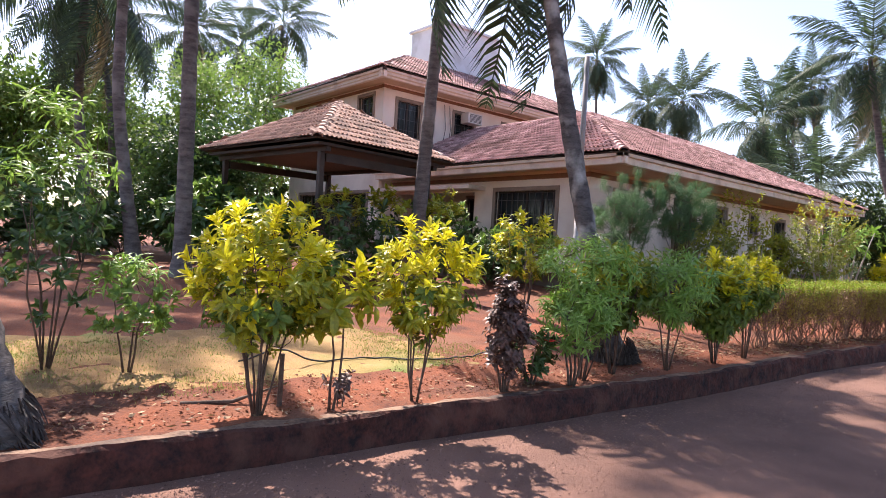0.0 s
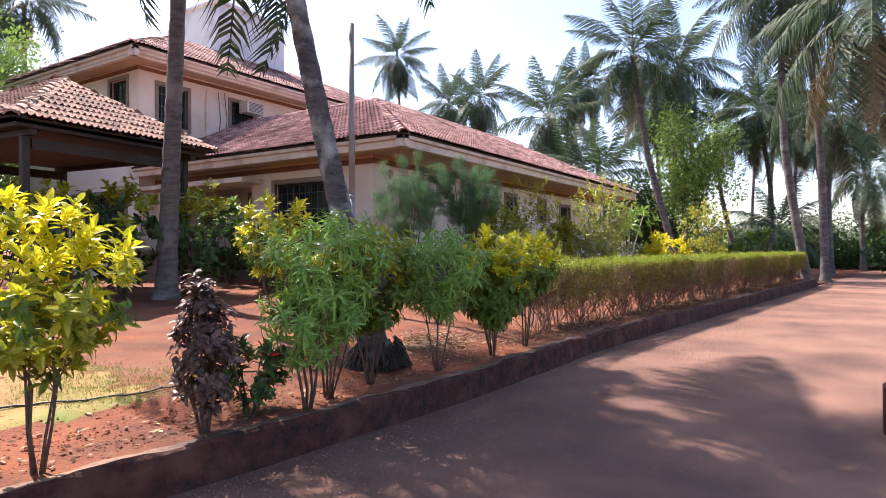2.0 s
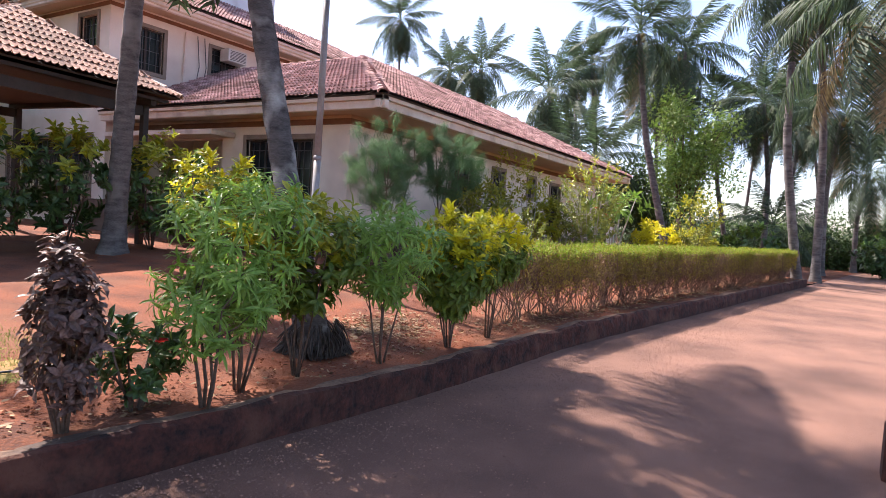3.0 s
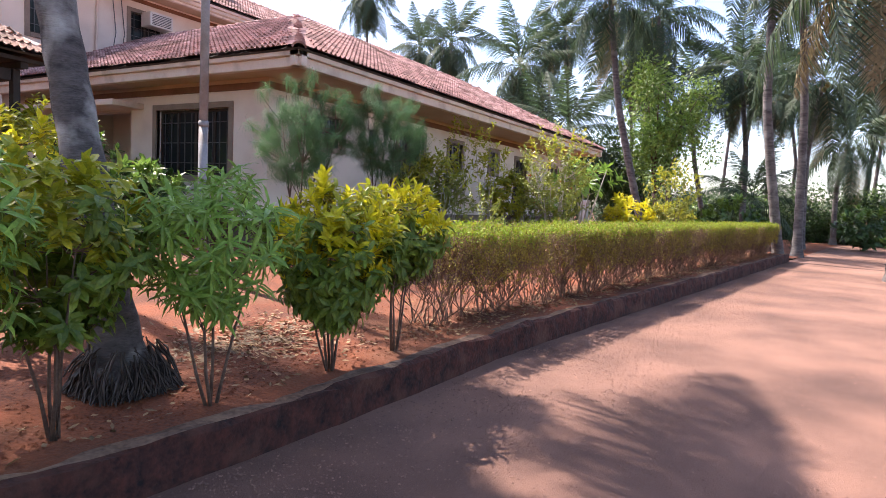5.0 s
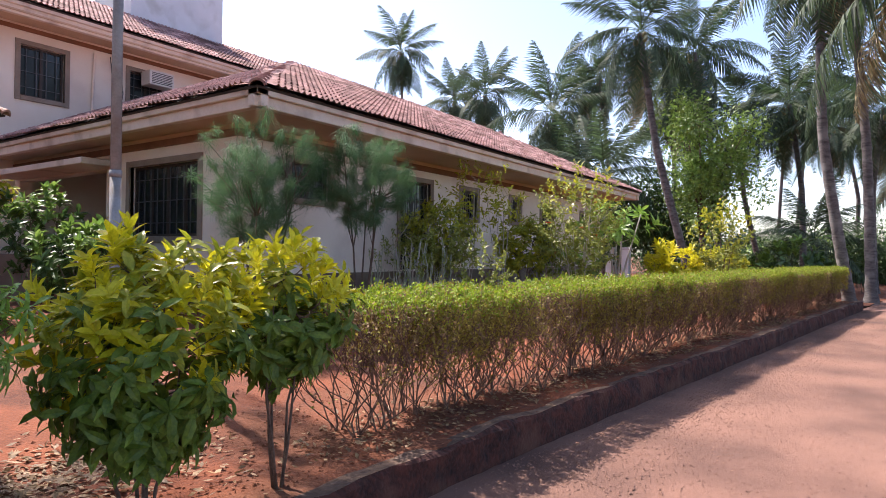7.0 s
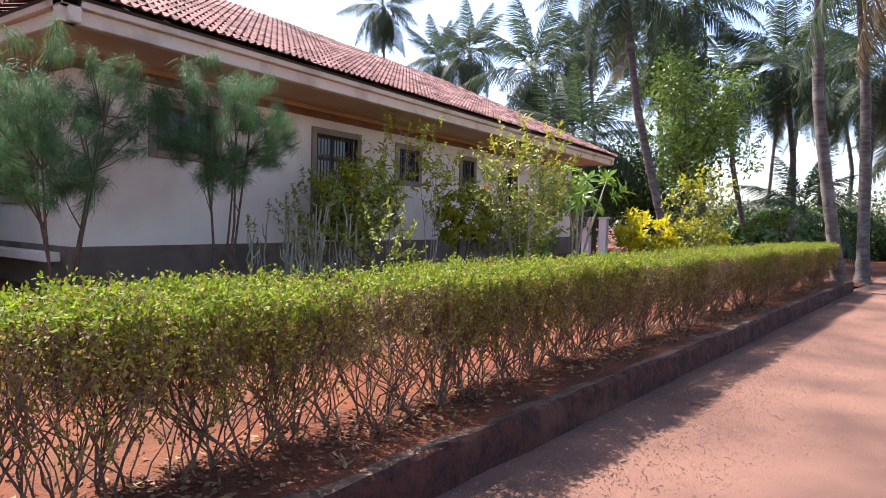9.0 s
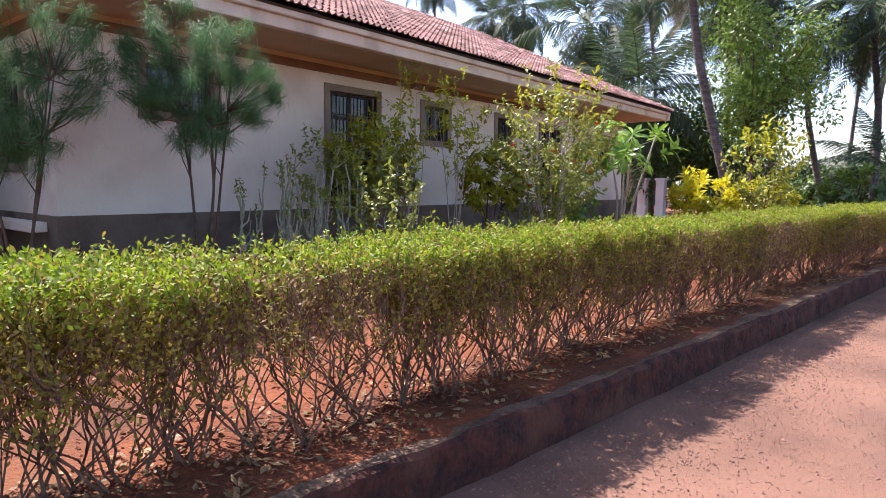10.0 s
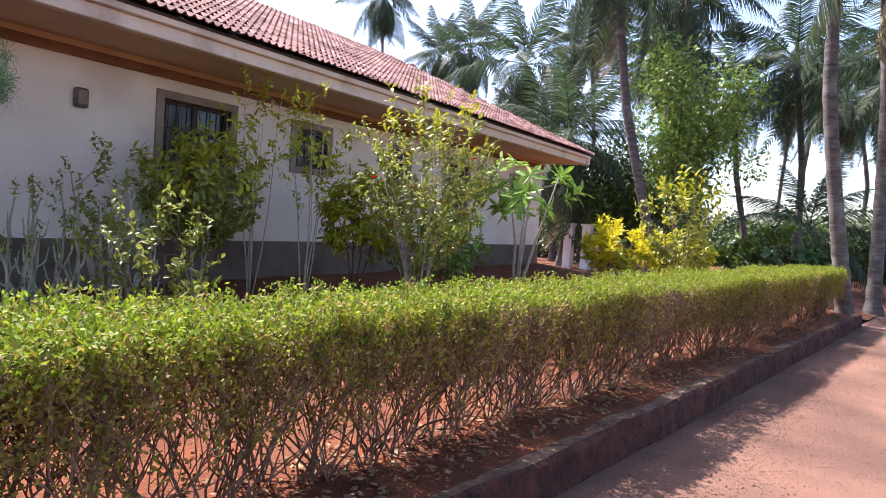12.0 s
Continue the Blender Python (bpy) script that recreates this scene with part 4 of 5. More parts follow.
palm([(-25, 64, 0), (-24.7, 64, 6.5), (-25.8, 64, 13)], 0.17, 136, nuts=0)
palm([(2.5, 55, 0), (2.8, 55, 5.0), (3.3, 55, 10)], 0.17, 137, nuts=0)
palm([(8, 40, 0), (8.3, 40, 5.0), (7.2, 40, 10)], 0.17, 138, nuts=0)
palm([(-5.5, 58, 0), (-5.2, 58, 6.0), (-4.7, 58, 12)], 0.17, 139, nuts=0)
palm([(-14.0, 40.0, 0), (-14.3, 40.1, 3.5), (-14.8, 40.0, 6.2)], 0.17, 150, size=1.0, low=-70)
palm([(-12.2, 36.8, 0), (-12.0, 36.8, 2.6), (-12.1, 36.6, 5.4)], 0.17, 151, size=1.1, low=-70)


palm([(-3.0, 37.8, 0), (-3.05, 37.8, 1.2), (-3.0, 37.9, 2.2)], 0.17, 152, "young coconut palm with low arching fronds", fronds=14, size=0.75, nuts=0, dry=0.0, low=-10)


def root_mat(x, y, r, seed):
    """A dark collar of old roots and fibres round a palm's foot."""
    rnd = random.Random(seed)
    zb = lawn_z(x, y)
    root = thing("root_mat", pose(x, y, zb), "dark matted roots and dead fibres round a palm foot", "roots")
    bm = bmesh.new()
    for k in range(620):
        a, h = rnd.uniform(0, math.tau), 0.02 + 0.27 * rnd.random() ** 2.4
        p = Vector((math.cos(a) * r * (1 - h * 0.4), math.sin(a) * r * (1 - h * 0.4), h))
        q = Vector((math.cos(a + rnd.uniform(-0.5, 0.5)) * (r + 0.05 * (1 - h) + rnd.uniform(0, 0.05)), math.sin(a + rnd.uniform(-0.5, 0.5)) * (r + 0.05 * (1 - h) + rnd.uniform(0, 0.05)), max(-0.02, h - rnd.uniform(0.1, 0.35))))
        m = p.lerp(q, 0.5) + Vector((math.cos(a), math.sin(a), 0.3)) * 0.02
        tube(bm, [p, m, q], [0.006, 0.007, 0.004], 4, cap=False)
    part("root_fibre", bm, DARK, root, kind="stuff")


root_mat(-4.5, 6.62, 0.22, 61)
root_mat(-4.75, 0.2, 0.26, 62)

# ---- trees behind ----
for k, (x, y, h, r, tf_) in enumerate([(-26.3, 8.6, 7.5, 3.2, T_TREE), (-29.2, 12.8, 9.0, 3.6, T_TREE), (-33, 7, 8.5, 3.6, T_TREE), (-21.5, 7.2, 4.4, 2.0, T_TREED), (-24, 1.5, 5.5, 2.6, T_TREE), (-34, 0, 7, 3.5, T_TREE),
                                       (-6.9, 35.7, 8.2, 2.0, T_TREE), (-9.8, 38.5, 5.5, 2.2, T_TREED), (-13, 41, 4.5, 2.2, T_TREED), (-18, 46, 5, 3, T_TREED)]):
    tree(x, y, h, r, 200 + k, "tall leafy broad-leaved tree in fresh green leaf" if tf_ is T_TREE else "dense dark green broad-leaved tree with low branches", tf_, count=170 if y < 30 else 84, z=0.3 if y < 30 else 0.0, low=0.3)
# bushes with mid green tufts above and deep green ones lower down
for k, (x, y, h, r) in enumerate([(-17.3, 3.0, 1.5, 0.9), (-18.9, 5.9, 1.9, 1.0), (-21, 2.0, 1.8, 1.2), (-14.2, 6.0, 2.1, 0.8), (-15.4, 5.3, 2.2, 0.9), (-12.6, 5.5, 1.6, 0.6), (-23, 5.2, 2.0, 1.2), (-19.8, 0.6, 1.6, 1.1)]):
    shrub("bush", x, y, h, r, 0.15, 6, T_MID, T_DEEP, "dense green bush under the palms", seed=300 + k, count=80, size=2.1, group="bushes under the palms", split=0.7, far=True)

for k in range(26):
    x, y = -16 + 34 * ((k * 0.618) % 1), 44 + 14 * ((k * 0.377) % 1)
    shrub("bush", x, y, 2.2 + 2.2 * ((k * 0.27) % 1), 2.2, 0.1, 6, T_TREED if k % 3 else T_TREE, T_TREED, "dense green bush under the palms", seed=340 + k, count=36, size=1.3, group="bushes under the palms", thick=0.03, z=0.0, far=True)
for k, (x, y) in enumerate([(3.2, 33), (5.2, 29), (4.2, 38), (6.5, 24), (-3.5, 34.5), (7, 31), (-5, 37.5), (1.8, 41)]):
    shrub("bush", x, y, 1.6 + 0.5 * (k % 3), 1.1, 0.1, 6, T_MID, T_DEEP, "green bush at the roadside under the palms", seed=380 + k, count=60, size=2.6, group="bushes under the palms", z=0.0, far=True)

# ---- shrubs along the kerb ----
CROTON = "bushy croton with bright yellow new leaves over green ones"
shrub("croton", -4.44, 1.87, 1.6, 0.55, 0.42, 9, T_YEL + T_YEL + T_YG, T_YG + T_YG + T_CG, CROTON, seed=1, count=230, size=0.8, group="crotons along the kerb", split=0.45, thick=0.011, foot=0.35, shell=0.4)
shrub("croton", -4.15, 3.16, 1.5, 0.47, 0.45, 5, T_YEL + T_YEL + T_YG, T_YG + T_YG + T_CG, CROTON, seed=2, count=130, size=0.78, group="crotons along the kerb", split=0.5, thick=0.011, foot=0.35, shell=0.4)
shrub("croton", -3.73, 7.75, 1.40, 0.45, 0.28, 6, T_YEL + T_YEL + T_YG, T_CG, CROTON, seed=3, count=240, size=0.8, group="crotons along the kerb", split=0.5, thick=0.011, foot=0.45, shell=0.4)
shrub("croton", -3.68, 8.5, 1.36, 0.40, 0.55, 5, T_YEL + T_YEL + T_YG, T_CG, CROTON, seed=4, count=140, size=0.78, group="crotons along the kerb", split=0.55, thick=0.011, foot=0.3, shell=0.4)
shrub("croton", -6.3, 6.9, 1.75, 0.5, 0.7, 5, T_YEL + T_YEL + T_YG, T_YG + T_YG + T_CG, CROTON, seed=5, count=90, size=0.85, group="crotons along the kerb", split=0.7)
shrub("croton", -4.05, 5.95, 1.42, 0.50, 0.45, 5, T_YG, T_CG, "croton with dull yellow-green leaves", seed=6, count=125, size=0.9, group="crotons along the kerb", split=0.6, thick=0.012, foot=0.35)
shrub("green_shrub", -4.02, 5.35, 1.55, 0.55, 0.45, 6, T_GREEN, T_GREEN, "fresh green shrub with narrow drooping leaves", seed=7, count=110, group="green shrubs", size=0.85, thick=0.012)
shrub("green_shrub", -3.85, 4.95, 1.05, 0.35, 0.3, 4, T_GREEN, T_GREEN, "fresh green shrub with narrow drooping leaves", seed=8, count=50, group="green shrubs", size=0.8)
shrub("green_shrub", -3.83, 6.76, 1.42, 0.52, 0.55, 4, T_GREEN, T_GREEN, "fresh green shrub with long divided leaves", seed=9, count=95, group="green shrubs", size=0.88, thick=0.012)
shrub("dark_croton", -4.04, 4.16, 1.08, 0.155, 0.12, 7, T_PUR, T_PUR, "dark purple-brown croton in a dense spiky column", seed=10, count=170, thick=0.012, shell=0.35, foot=1.3, size=0.72)
shrub("low_shrub", -4.15, 4.65, 0.55, 0.27, 0.05, 5, T_DEEP, T_DEEP, "low dark green shrub with a red flower", seed=11, count=50, flowers=2, size=0.7)
shrub("sapling", -4.27, 2.41, 1.25, 0.22, 0.55, 2, T_YEL, T_YG, "thin sapling with a few yellow leaves", seed=12, count=12, thick=0.013, size=1.25)
shrub("small_plant", -4.3, 2.52, 0.32, 0.1, 0.08, 2, T_PUR, T_PUR, "tiny dark-leaved plant at the kerb", seed=13, count=8, size=0.7, thick=0.008)
shrub("small_shrub", -5.95, 1.32, 1.0, 0.4, 0.3, 3, T_GREEN, T_MID, "small open green shrub on the lawn", seed=14, count=40, size=0.9, thick=0.012)
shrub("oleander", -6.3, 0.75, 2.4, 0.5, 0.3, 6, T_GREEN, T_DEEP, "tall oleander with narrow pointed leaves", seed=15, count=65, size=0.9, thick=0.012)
# porch shrubs, their leaf tufts darker towards the bottom
for k, (x, y, h, r) in enumerate([(-11.5, 6.6, 2.0, 0.75), (-11.3, 9.3, 2.2, 0.75), (-10.4, 10.6, 1.35, 0.7), (-11.2, 11.4, 1.3, 0.6), (-12.4, 11.0, 1.9, 0.7), (-11.6, 7.9, 2.1, 0.7)]):
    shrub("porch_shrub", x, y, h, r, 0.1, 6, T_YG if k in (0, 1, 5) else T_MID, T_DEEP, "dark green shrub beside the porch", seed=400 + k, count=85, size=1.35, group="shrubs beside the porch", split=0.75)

# ---- plants by the side wall ----
for k, (x, y, h, r, lo) in enumerate([(-7.5, 11.45, 2.85, 0.82, 1.15), (-7.25, 13.1, 2.95, 0.78, 1.4)]):
    shrub("feathery_tree", x, y, h, r, lo, 4, T_FEATH, T_FEATH, "small tree with dark feathery foliage on bare stems", "tree", seed=500 + k, count=140, group="feathery trees", thick=0.02, size=0.66, shell=0.15, foot=0.75)
shrub("cactus_shrub", -7.9, 15.2, 1.75, 0.6, 0.5, 6, T_HIB, T_HIB, "pale-stemmed thorny shrub with few leaves", seed=510, count=45, stem_mat=PALE_STEM, thick=0.03, size=0.9)
shrub("leggy_shrub", -8.2, 16.5, 2.0, 0.75, 0.5, 6, T_SPARSE, T_HIB, "leggy green shrub in front of the side door", seed=511, count=260, stem_mat=PALE_STEM, size=1.25)
shrub("leggy_shrub", -7.4, 17.6, 2.9, 0.5, 1.2, 5, T_SPARSE, T_SPARSE, "tall leggy shrub with a few pale leaves", seed=512, count=55, stem_mat=PALE_STEM, thick=0.012)
shrub("croton", -7.4, 18.6, 1.75, 0.65, 0.4, 6, T_YG, T_YG, "rounded olive-green croton by the wall", seed=513, count=95, size=1.15, split=0.6)
shrub("hibiscus", -5.9, 18.2, 3.0, 0.9, 0.5, 10, T_SPARSE, T_HIB, "tall open hibiscus with pale twigs and red flowers", seed=514, count=250, stem_mat=PALE_STEM, flowers=12, thick=0.013, size=1.15, shell=0.2, split=0.75)
shrub("green_shrub", -6.6, 20.0, 1.5, 0.7, 0.2, 6, T_GREEN, T_MID, "low green shrub by the wall", seed=515, count=70, size=1.1)
shrub("frangipani", -6.4, 21.9, 2.5, 1.0, 1.35, 4, T_BIG, T_BIG, "frangipani with forked pale branches and broad leaves", "tree", seed=516, count=26, stem_mat=PALE_STEM, thick=0.04, shell=0.7)
shrub("yellow_shrub", -6.05, 26.5, 1.4, 0.9, 0.1, 7, T_YEL, T_YG, "golden yellow shrub in the sun", seed=517, count=90, size=1.6, split=0.35)
shrub("yellow_shrub", -4.9, 27.4, 1.2, 0.8, 0.1, 7, T_YG, T_YG, "golden yellow shrub in the sun", seed=518, count=70, size=1.6, split=0.4)
shrub("leggy_shrub", -4.6, 26.0, 2.6, 0.8, 0.4, 6, T_SPARSE, T_HIB, "tall pale green shrub near the garden's end", seed=519, count=80, size=1.6)
shrub("leggy_shrub", -6.0, 14.6, 1.3, 0.5, 0.3, 5, T_HIB, T_HIB, "green shrub beside the wall", seed=520, count=45, size=1.0)

shrub("leggy_shrub", -7.9, 17.1, 3.0, 0.7, 1.5, 5, T_SPARSE, T_SPARSE, "tall leggy shrub with a few pale leaves", seed=521, count=40, stem_mat=PALE_STEM, thick=0.011)
shrub("olive_shrub", -6.9, 19.3, 1.7, 0.6, 0.3, 6, T_HIB, T_HIB, "twiggy olive-green shrub by the wall", seed=522, count=70, stem_mat=PALE_STEM)


def cactus(x, y, seed):
    """A thorny succulent: crooked, knobbed pale arms with short side prongs and a few leaves at their tips."""
    rnd = random.Random(seed)
    root = thing("thorny_succulent", pose(x, y, lawn_z(x, y)), "pale thorny succulent with crooked upturned arms", "cactus", "succulents by the wall")
    for k in range(9):
        a = rnd.uniform(0, math.tau)
        r, h = rnd.uniform(0.15, 0.6), rnd.uniform(0.7, 1.4)
        c, sn = math.cos(a), math.sin(a)
        pts, rad = [], []
        for q in range(12):
            u = q / 11
            out = r * min(1, u * 1.8)
            pts.append(Vector((c * out + rnd.uniform(-0.03, 0.03), sn * out + rnd.uniform(-0.03, 0.03), -0.05 + h * (0.25 * u + 0.75 * u * u))))
            rad.append((0.021 if q % 2 else 0.015) * (1.1 - 0.6 * u))
        bm = tube(bmesh.new(), pts, rad, 6)
        for q in (5, 7, 9):
            d = Vector((rnd.uniform(-1, 1), rnd.uniform(-1, 1), rnd.uniform(0.2, 1))).normalized()
            tube(bm, [pts[q], pts[q] + d * 0.1, pts[q] + d * 0.14 + Vector((0, 0, 0.12))], [0.012, 0.011, 0.006], 5)
        part("arm", bm, SUCC, root)
        ob = new("leaf_tuft", rnd.choice(T_HIB))
        ob.parent, ob.matrix_basis = root, Matrix.Translation(pts[-1]) @ Matrix.Scale(0.8, 4)
    return root


for k, (x, y) in enumerate([(-7.6, 14.4), (-7.4, 15.2), (-7.1, 13.9)]):
    cactus(x, y, 530 + k)

# ---- hedge ----
hedge = thing("hedge", ALONG_KERB @ pose(-0.8, 9.25, 0.345), "clipped hedge, green on top with bare brown twigs below", "hedge")
rs = np.random.RandomState(5)
HL, HW, HH = 18.65, 0.42, 0.92
bm_v, bm_f, shoots = [], [], []


def twig(p, q, r0, r1):
    d = (q - p).normalized()
    a = d.orthogonal().normalized()
    b = d.cross(a)
    i = len(bm_v)
    for c, r in ((p, r0), (q, r1)):
        for k in range(3):
            g = k * math.tau / 3
            bm_v.append(c + r * (math.cos(g) * a + math.sin(g) * b))
    bm_f.extend(((i, i + 1, i + 4, i + 3), (i + 1, i + 2, i + 5, i + 4), (i + 2, i, i + 3, i + 5)))


def bare(y):
    """How far the hedge has died back along its length, 0 to 1."""
    g = sum(h * math.exp(-((y - c) / w) ** 2) for c, w, h in ((0.1, 0.55, 0.8), (2.3, 0.5, 0.85), (4.4, 0.4, 0.35), (6.3, 0.7, 0.75), (8.7, 1.0, 0.9), (12.4, 0.9, 0.6), (15.6, 0.6, 0.7)))
    return min(1.0, g + 0.25 * max(0, noise.noise((y * 2.1, 3, 7))))


def branch(rnd, p, d, r, z_top, depth):
    """A crooked shoot that forks on its way up; its upper joints bear the leaves."""
    while p.z < z_top and r > 0.0011:
        q = p + d * rnd.uniform(0.07, 0.14)
        q.x = min(HW, max(-HW, q.x))
        twig(p, q, r, r * 0.88)
        if q.z > 0.22:
            shoots.append(q)
        if depth < 3 and rnd.random() < 0.42 and q.z > 0.1:
            side = Vector((rnd.uniform(-1, 1), rnd.uniform(-1, 1), rnd.uniform(0.25, 0.9))).normalized()
            branch(rnd, q, (d * 0.6 + side * 0.8).normalized(), r * 0.72, z_top, depth + 1)
        d = (d + Vector((rnd.uniform(-0.55, 0.55), rnd.uniform(-0.55, 0.55), rnd.uniform(-0.05, 0.35)))).normalized()
        p, r = q, r * 0.9


rnd = random.Random(11)
for k in range(150):
    foot = Vector((rnd.gauss(0.05, 0.1), HL * (k + rnd.uniform(0.1, 0.9)) / 150, -0.03))
    for b in range(rnd.randint(4, 7)):
        branch(rnd, foot + Vector((rnd.uniform(-0.04, 0.04), rnd.uniform(-0.05, 0.05), 0)), Vector((rnd.uniform(-0.75, 0.75), rnd.uniform(-0.85, 0.85), 1)).normalized(), rnd.uniform(0.0055, 0.0105), HH * rnd.uniform(0.86, 0.99), 0)
raw("brushwood", bm_v, bm_f, TWIG, hedge, "bare brown twigs", kind="stuff")
shoots = np.array(shoots)
gone = np.array([bare(a) for a in np.linspace(0, HL, 400)])


def bare_at(y):
    return np.interp(y, np.linspace(0, HL, 400), gone)


# sprigs of small leaves: on the shoots, more of them higher up, and a clipped green layer on top
up = shoots[:, 2] / HH
keep = rs.rand(len(shoots)) < np.clip((up - 0.25) * 1.15, 0, 1) * (1 - 0.8 * bare_at(shoots[:, 1])) + 0.11
side = shoots[keep]
n_face, n_top = 3200, 9000
fy = rs.uniform(0, HL, n_face)
fz = HH * (1 - 0.62 * rs.beta(1.0, 1.5, n_face))
face = np.stack([np.where(rs.rand(n_face) < 0.7, 1, -1) * (HW - np.abs(rs.normal(0, 0.05, n_face))), fy, fz], 1)
face = face[rs.rand(n_face) > 0.85 * bare_at(fy)]
ty = rs.uniform(0, HL, n_top)
bump = 0.022 * np.sin(ty * 2.3) + 0.018 * np.sin(ty * 5.1 + 1) + 0.014 * np.sin(ty * 11)
crown = np.stack([rs.uniform(-HW, HW, n_top), ty, HH - np.abs(rs.normal(0, 0.045, n_top)) + bump + 0.07 * rs.rand(n_top) ** 6], 1)
crown = crown[rs.rand(n_top) > 0.55 * bare_at(ty)]
sprigs = np.concatenate([side, face, crown])
sort = np.concatenate([np.zeros(len(side)), np.zeros(len(face)), np.ones(len(crown))])
PER = 9
c = np.repeat(sprigs, PER, 0)
axis = rs.normal(0, 0.45, (len(sprigs), 3)) + np.array([0.15, 0, 1.0])
axis = np.repeat(axis / np.linalg.norm(axis, axis=1, keepdims=True), PER, 0)
step = np.tile(np.linspace(-0.5, 0.5, PER), len(sprigs))[:, None]
c = c + axis * step * 0.085 + rs.normal(0, 0.012, c.shape)
d = axis * 0.5 + rs.normal(0, 0.65, c.shape)
c = c + 0.012 * d
nn = rs.normal(0, 0.6, c.shape) + np.array([0.35, 0, 0.9])
top = np.repeat(sort, PER) > 0.5
dead = rs.rand(len(c)) < 0.04 + 0.6 * bare_at(np.clip(c[:, 1], 0, HL)) * (c[:, 2] < 0.9)
scatter("leaves", c, d, nn, rs.uniform(0.020, 0.042, len(c)), rs.uniform(0.011, 0.019, len(c)), [HSIDE, HTOP, HBROWN], hedge,
        mats=np.where(dead, 2, np.where(top | (rs.rand(len(c)) < np.clip((c[:, 2] - 0.72) * 3, 0, 0.7)), 1, 0)).astype(np.int32), label="small oval hedge leaves")

# ---- litter, grass and grit ----
def on_lawn(xx, yy, lift):
    return np.array([(a, b, lawn_z(a, b) + lift) for a, b in zip(xx, yy)])


n = 5800
yy = rs.uniform(-3, 27, n)
xx = np.array([kerb_x(b) for b in yy]) - 0.25 - np.abs(rs.normal(0, 0.55, n))
k2 = 1500
yy[:k2], xx[:k2] = rs.normal(7.9, 0.45, k2), rs.normal(-4.75, 0.3, k2)
k3 = k2 + 2800
yy[k2:k3] = rs.uniform(9.0, 27.5, k3 - k2)
xx[k2:k3] = np.array([kerb_x(b) for b in yy[k2:k3]]) - rs.uniform(0.2, 0.95, k3 - k2)
d, nn = rs.normal(0, 1, (n, 3)) * np.array([1, 1, 0.2]), rs.normal(0, 0.35, (n, 3)) + np.array([0, 0, 1])
tagged(scatter("leaf_litter", on_lawn(xx, yy, 0.018), d, nn, rs.uniform(0.03, 0.085, n), rs.uniform(0.012, 0.035, n), DRYLEAF, None), "dry fallen leaves on the red soil", "leaf litter")
n = 42000
yy, xx = rs.uniform(-3, 5.2, n), rs.uniform(-7.6, -5.0, n)
pat = np.array([noise.noise((a * 0.8, b * 0.8, 11)) for a, b in zip(xx, yy)])
ok = pat + rs.normal(0, 0.12, n) > 0.15
xx, yy = xx[ok], yy[ok]
n = len(xx)
d, nn = rs.normal(0, 0.5, (n, 3)) + np.array([0, 0, 1]), rs.normal(0, 1, (n, 3))
tagged(scatter("grass", on_lawn(xx, yy, 0.025), d, nn, rs.uniform(0.02, 0.05, n), rs.uniform(0.004, 0.008, n), GRASS, None), "short patchy lawn grass", "grass")


def pebbles(name, n, place, label, mat, s0, s1, seed):
    """Loose five-sided grit in one mesh."""
    rnd = random.Random(seed)
    v, f = [], []
    for _ in range(n):
        x, y, z = place(rnd)
        r, i = rnd.uniform(s0, s1) * rnd.uniform(0.5, 1), len(v)
        a0 = rnd.uniform(0, 6)
        for q in range(5):
            w = r * rnd.uniform(0.7, 1.2)
            v.append((x + w * math.cos(a0 + q * 1.257), y + w * math.sin(a0 + q * 1.257), z - 0.003))
        v.append((x + r * rnd.uniform(-0.3, 0.3), y + r * rnd.uniform(-0.3, 0.3), z + r * rnd.uniform(0.3, 0.6)))
        f += [(i + q, i + (q + 1) % 5, i + 5) for q in range(5)]
    return tagged(raw(name, v, f, mat, None, kind="stuff"), label, name)


def road_spot(rnd):
    y = rnd.uniform(-1, 26)
    return kerb_x(y) + 0.06 + min(3.6, abs(rnd.gauss(0, 0.9 if rnd.random() < 0.6 else 2.0))), y, 0.006 + grade(y)


def bed_spot(rnd):
    y = rnd.uniform(-2, 26)
    x = kerb_x(y) - 0.28 - abs(rnd.gauss(0, 0.9))
    return x, y, lawn_z(x, y) + 0.004


pebbles("gravel", 24000, road_spot, "loose grit on the dusty road", STONE, 0.004, 0.011, 21)


def chip_spot(rnd):
    y = rnd.uniform(-1.5, 24)
    return kerb_x(y) + 0.05 + abs(rnd.gauss(0, 0.5)), y, 0.008 + grade(y)


pebbles("wood_chips", 7000, chip_spot, "dry chips and gravel against the kerb", STONE, 0.005, 0.015, 23)
pebbles("soil_clods", 14000, bed_spot, "crumbly clods of red soil", SOIL, 0.005, 0.022, 22)

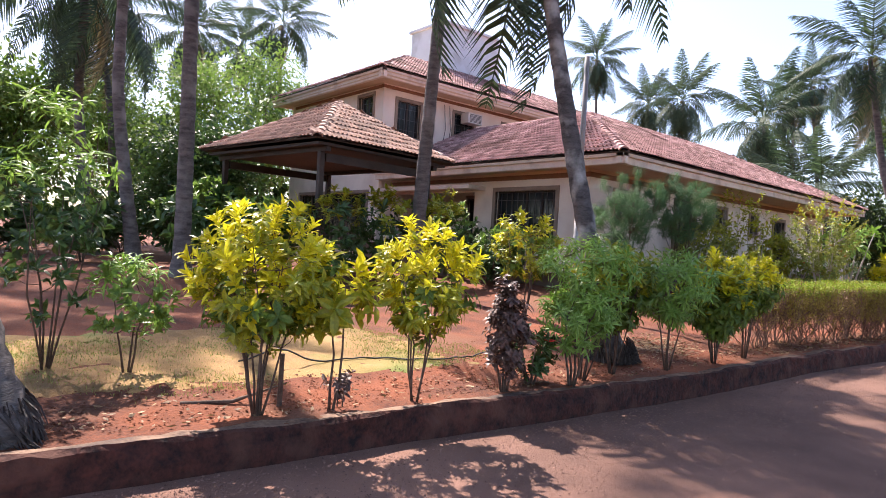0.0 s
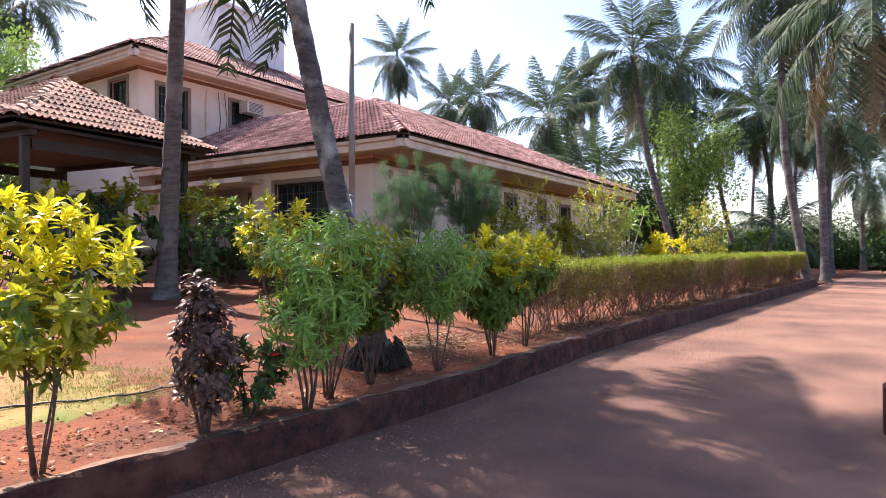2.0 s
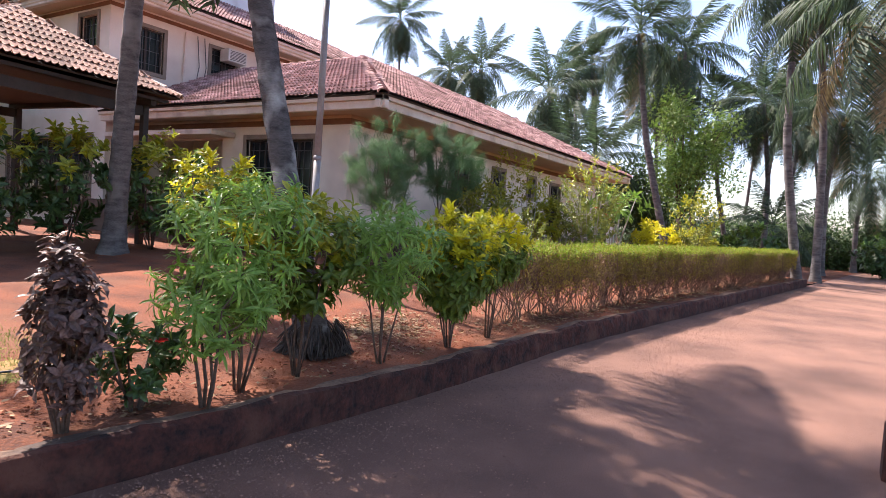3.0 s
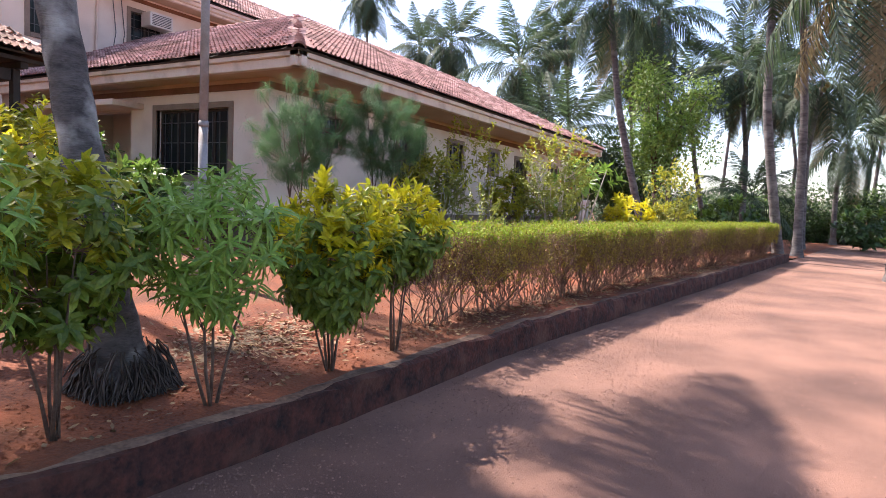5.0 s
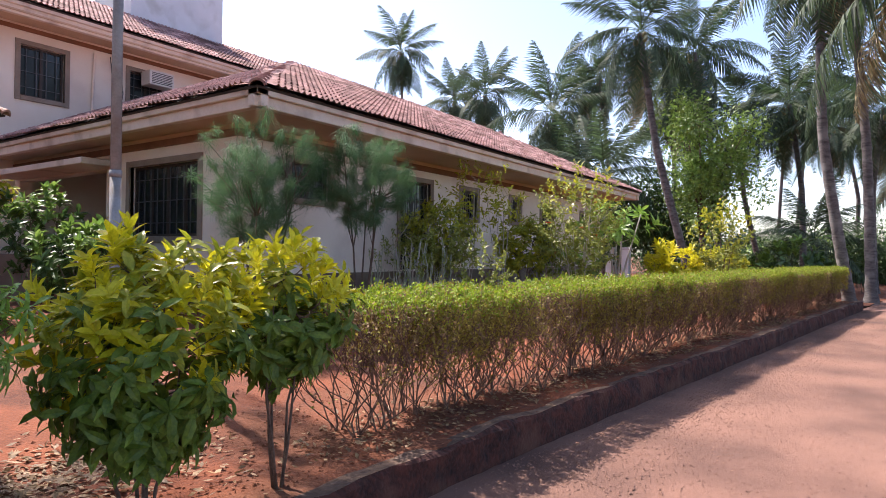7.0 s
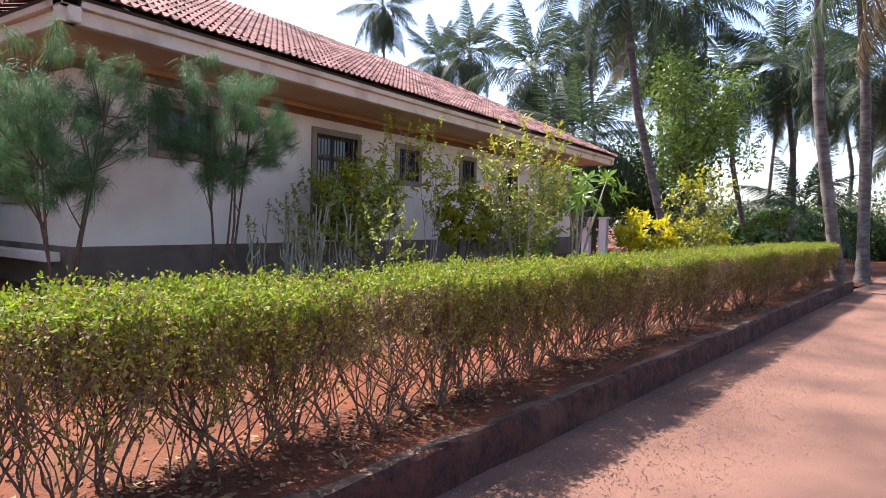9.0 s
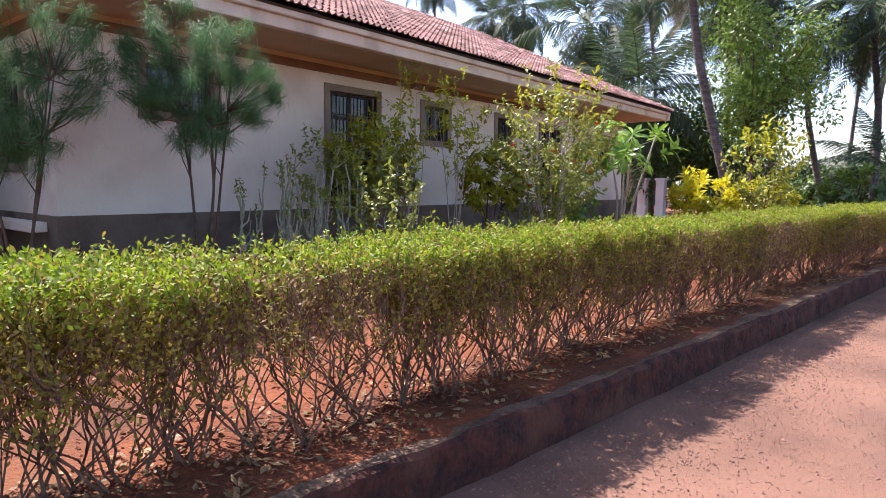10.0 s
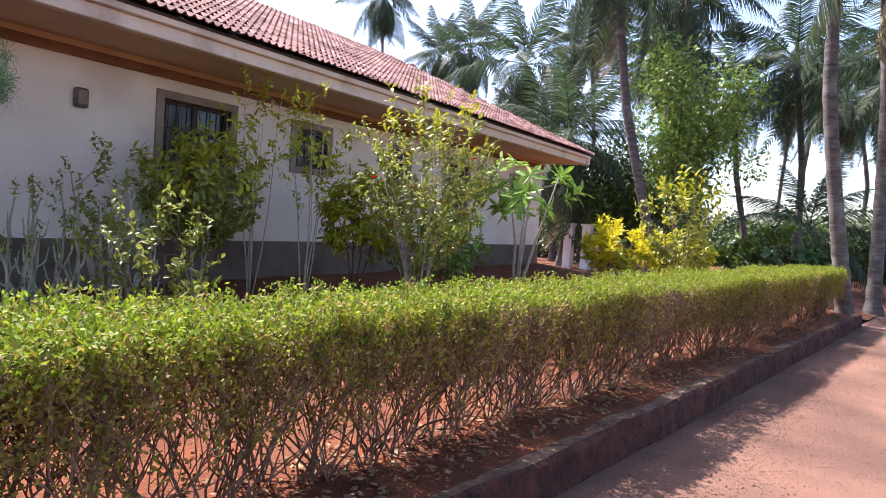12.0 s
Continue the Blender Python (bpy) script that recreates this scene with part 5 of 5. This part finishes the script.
# ---- small things ----
pole = thing("street_pole", pose(-7.34, 9.46, lawn_z(-7.34, 9.46)), "slim grey steel pole standing on the lawn", "pole")
part("footing", boxed(-0.16, 0.16, -0.16, 0.16, -0.1, 0.12, bevel=0.02), FRAME, pole)
part("lower_tube", tube(bmesh.new(), [(0, 0, 0.1), (0, 0, 1.9)], [0.056, 0.056], 14), STEEL, pole, smooth=True)
part("collar", tube(bmesh.new(), [(0, 0, 1.88), (0, 0, 1.95)], [0.062, 0.062], 14), STEEL, pole, smooth=True)
part("upper_tube", tube(bmesh.new(), [(0, 0, 1.9), (0, 0, 4.85)], [0.054, 0.048], 14), STEEL, pole, smooth=True)
hose = thing("garden_hose", pose(-5.5, 3.2, lawn_z(-5.5, 3.2)), "black garden hose lying across the lawn", "hose")
hp = []
for k in range(40):
    x, y = -5.86 + 0.02 * k + 0.1 * math.sin(k * 0.3), 2.3 + 0.085 * k
    hp.append((x + 5.5, y - 3.2, lawn_z(x, y) - lawn_z(-5.5, 3.2) + 0.025 + (0.16 * math.exp(-((k - 4) / 3) ** 2))))
part("pipe", tube(bmesh.new(), hp, [0.009] * 40, 8), PLASTIC, hose, smooth=True)
stick = thing("dead_branch", pose(-4.75, 1.8, lawn_z(-4.75, 1.8)), "dry dead branch lying on the soil", "branch")
part("wood", tube(bmesh.new(), [(-0.15, -0.35, 0.02), (0, 0, 0.03), (0.03, 0.45, 0.14)], [0.02, 0.016, 0.006], 7), STEM, stick, smooth=True)
stake = thing("wooden_stake", pose(-4.58, 2.12, lawn_z(-4.58, 2.12)), "short wooden stake beside the croton", "stake")
part("wood", tube(bmesh.new(), [(0, 0, -0.05), (0.01, 0, 0.42)], [0.022, 0.02], 8), STEM, stake)
stone = thing("marker_stone", pose(0.0, 7.6, 0), "weathered dark marker stone at the road edge", "stone")
part("block", boxed(-0.09, 0.09, -0.12, 0.12, -0.05, 0.42, bevel=0.03), KERB, stone)
for k, x in enumerate((-11.7, -10.9)):
    gp = thing("gate_post", pose(x, 36.5, 0), "white painted gate post among the shrubs", "post", "white gate posts")
    part("shaft", boxed(-0.18, 0.18, -0.18, 0.18, -0.1, 1.9, bevel=0.02), WHITE, gp)
    part("cap", boxed(-0.23, 0.23, -0.23, 0.23, 1.9, 2.0, bevel=0.02), WHITE, gp)
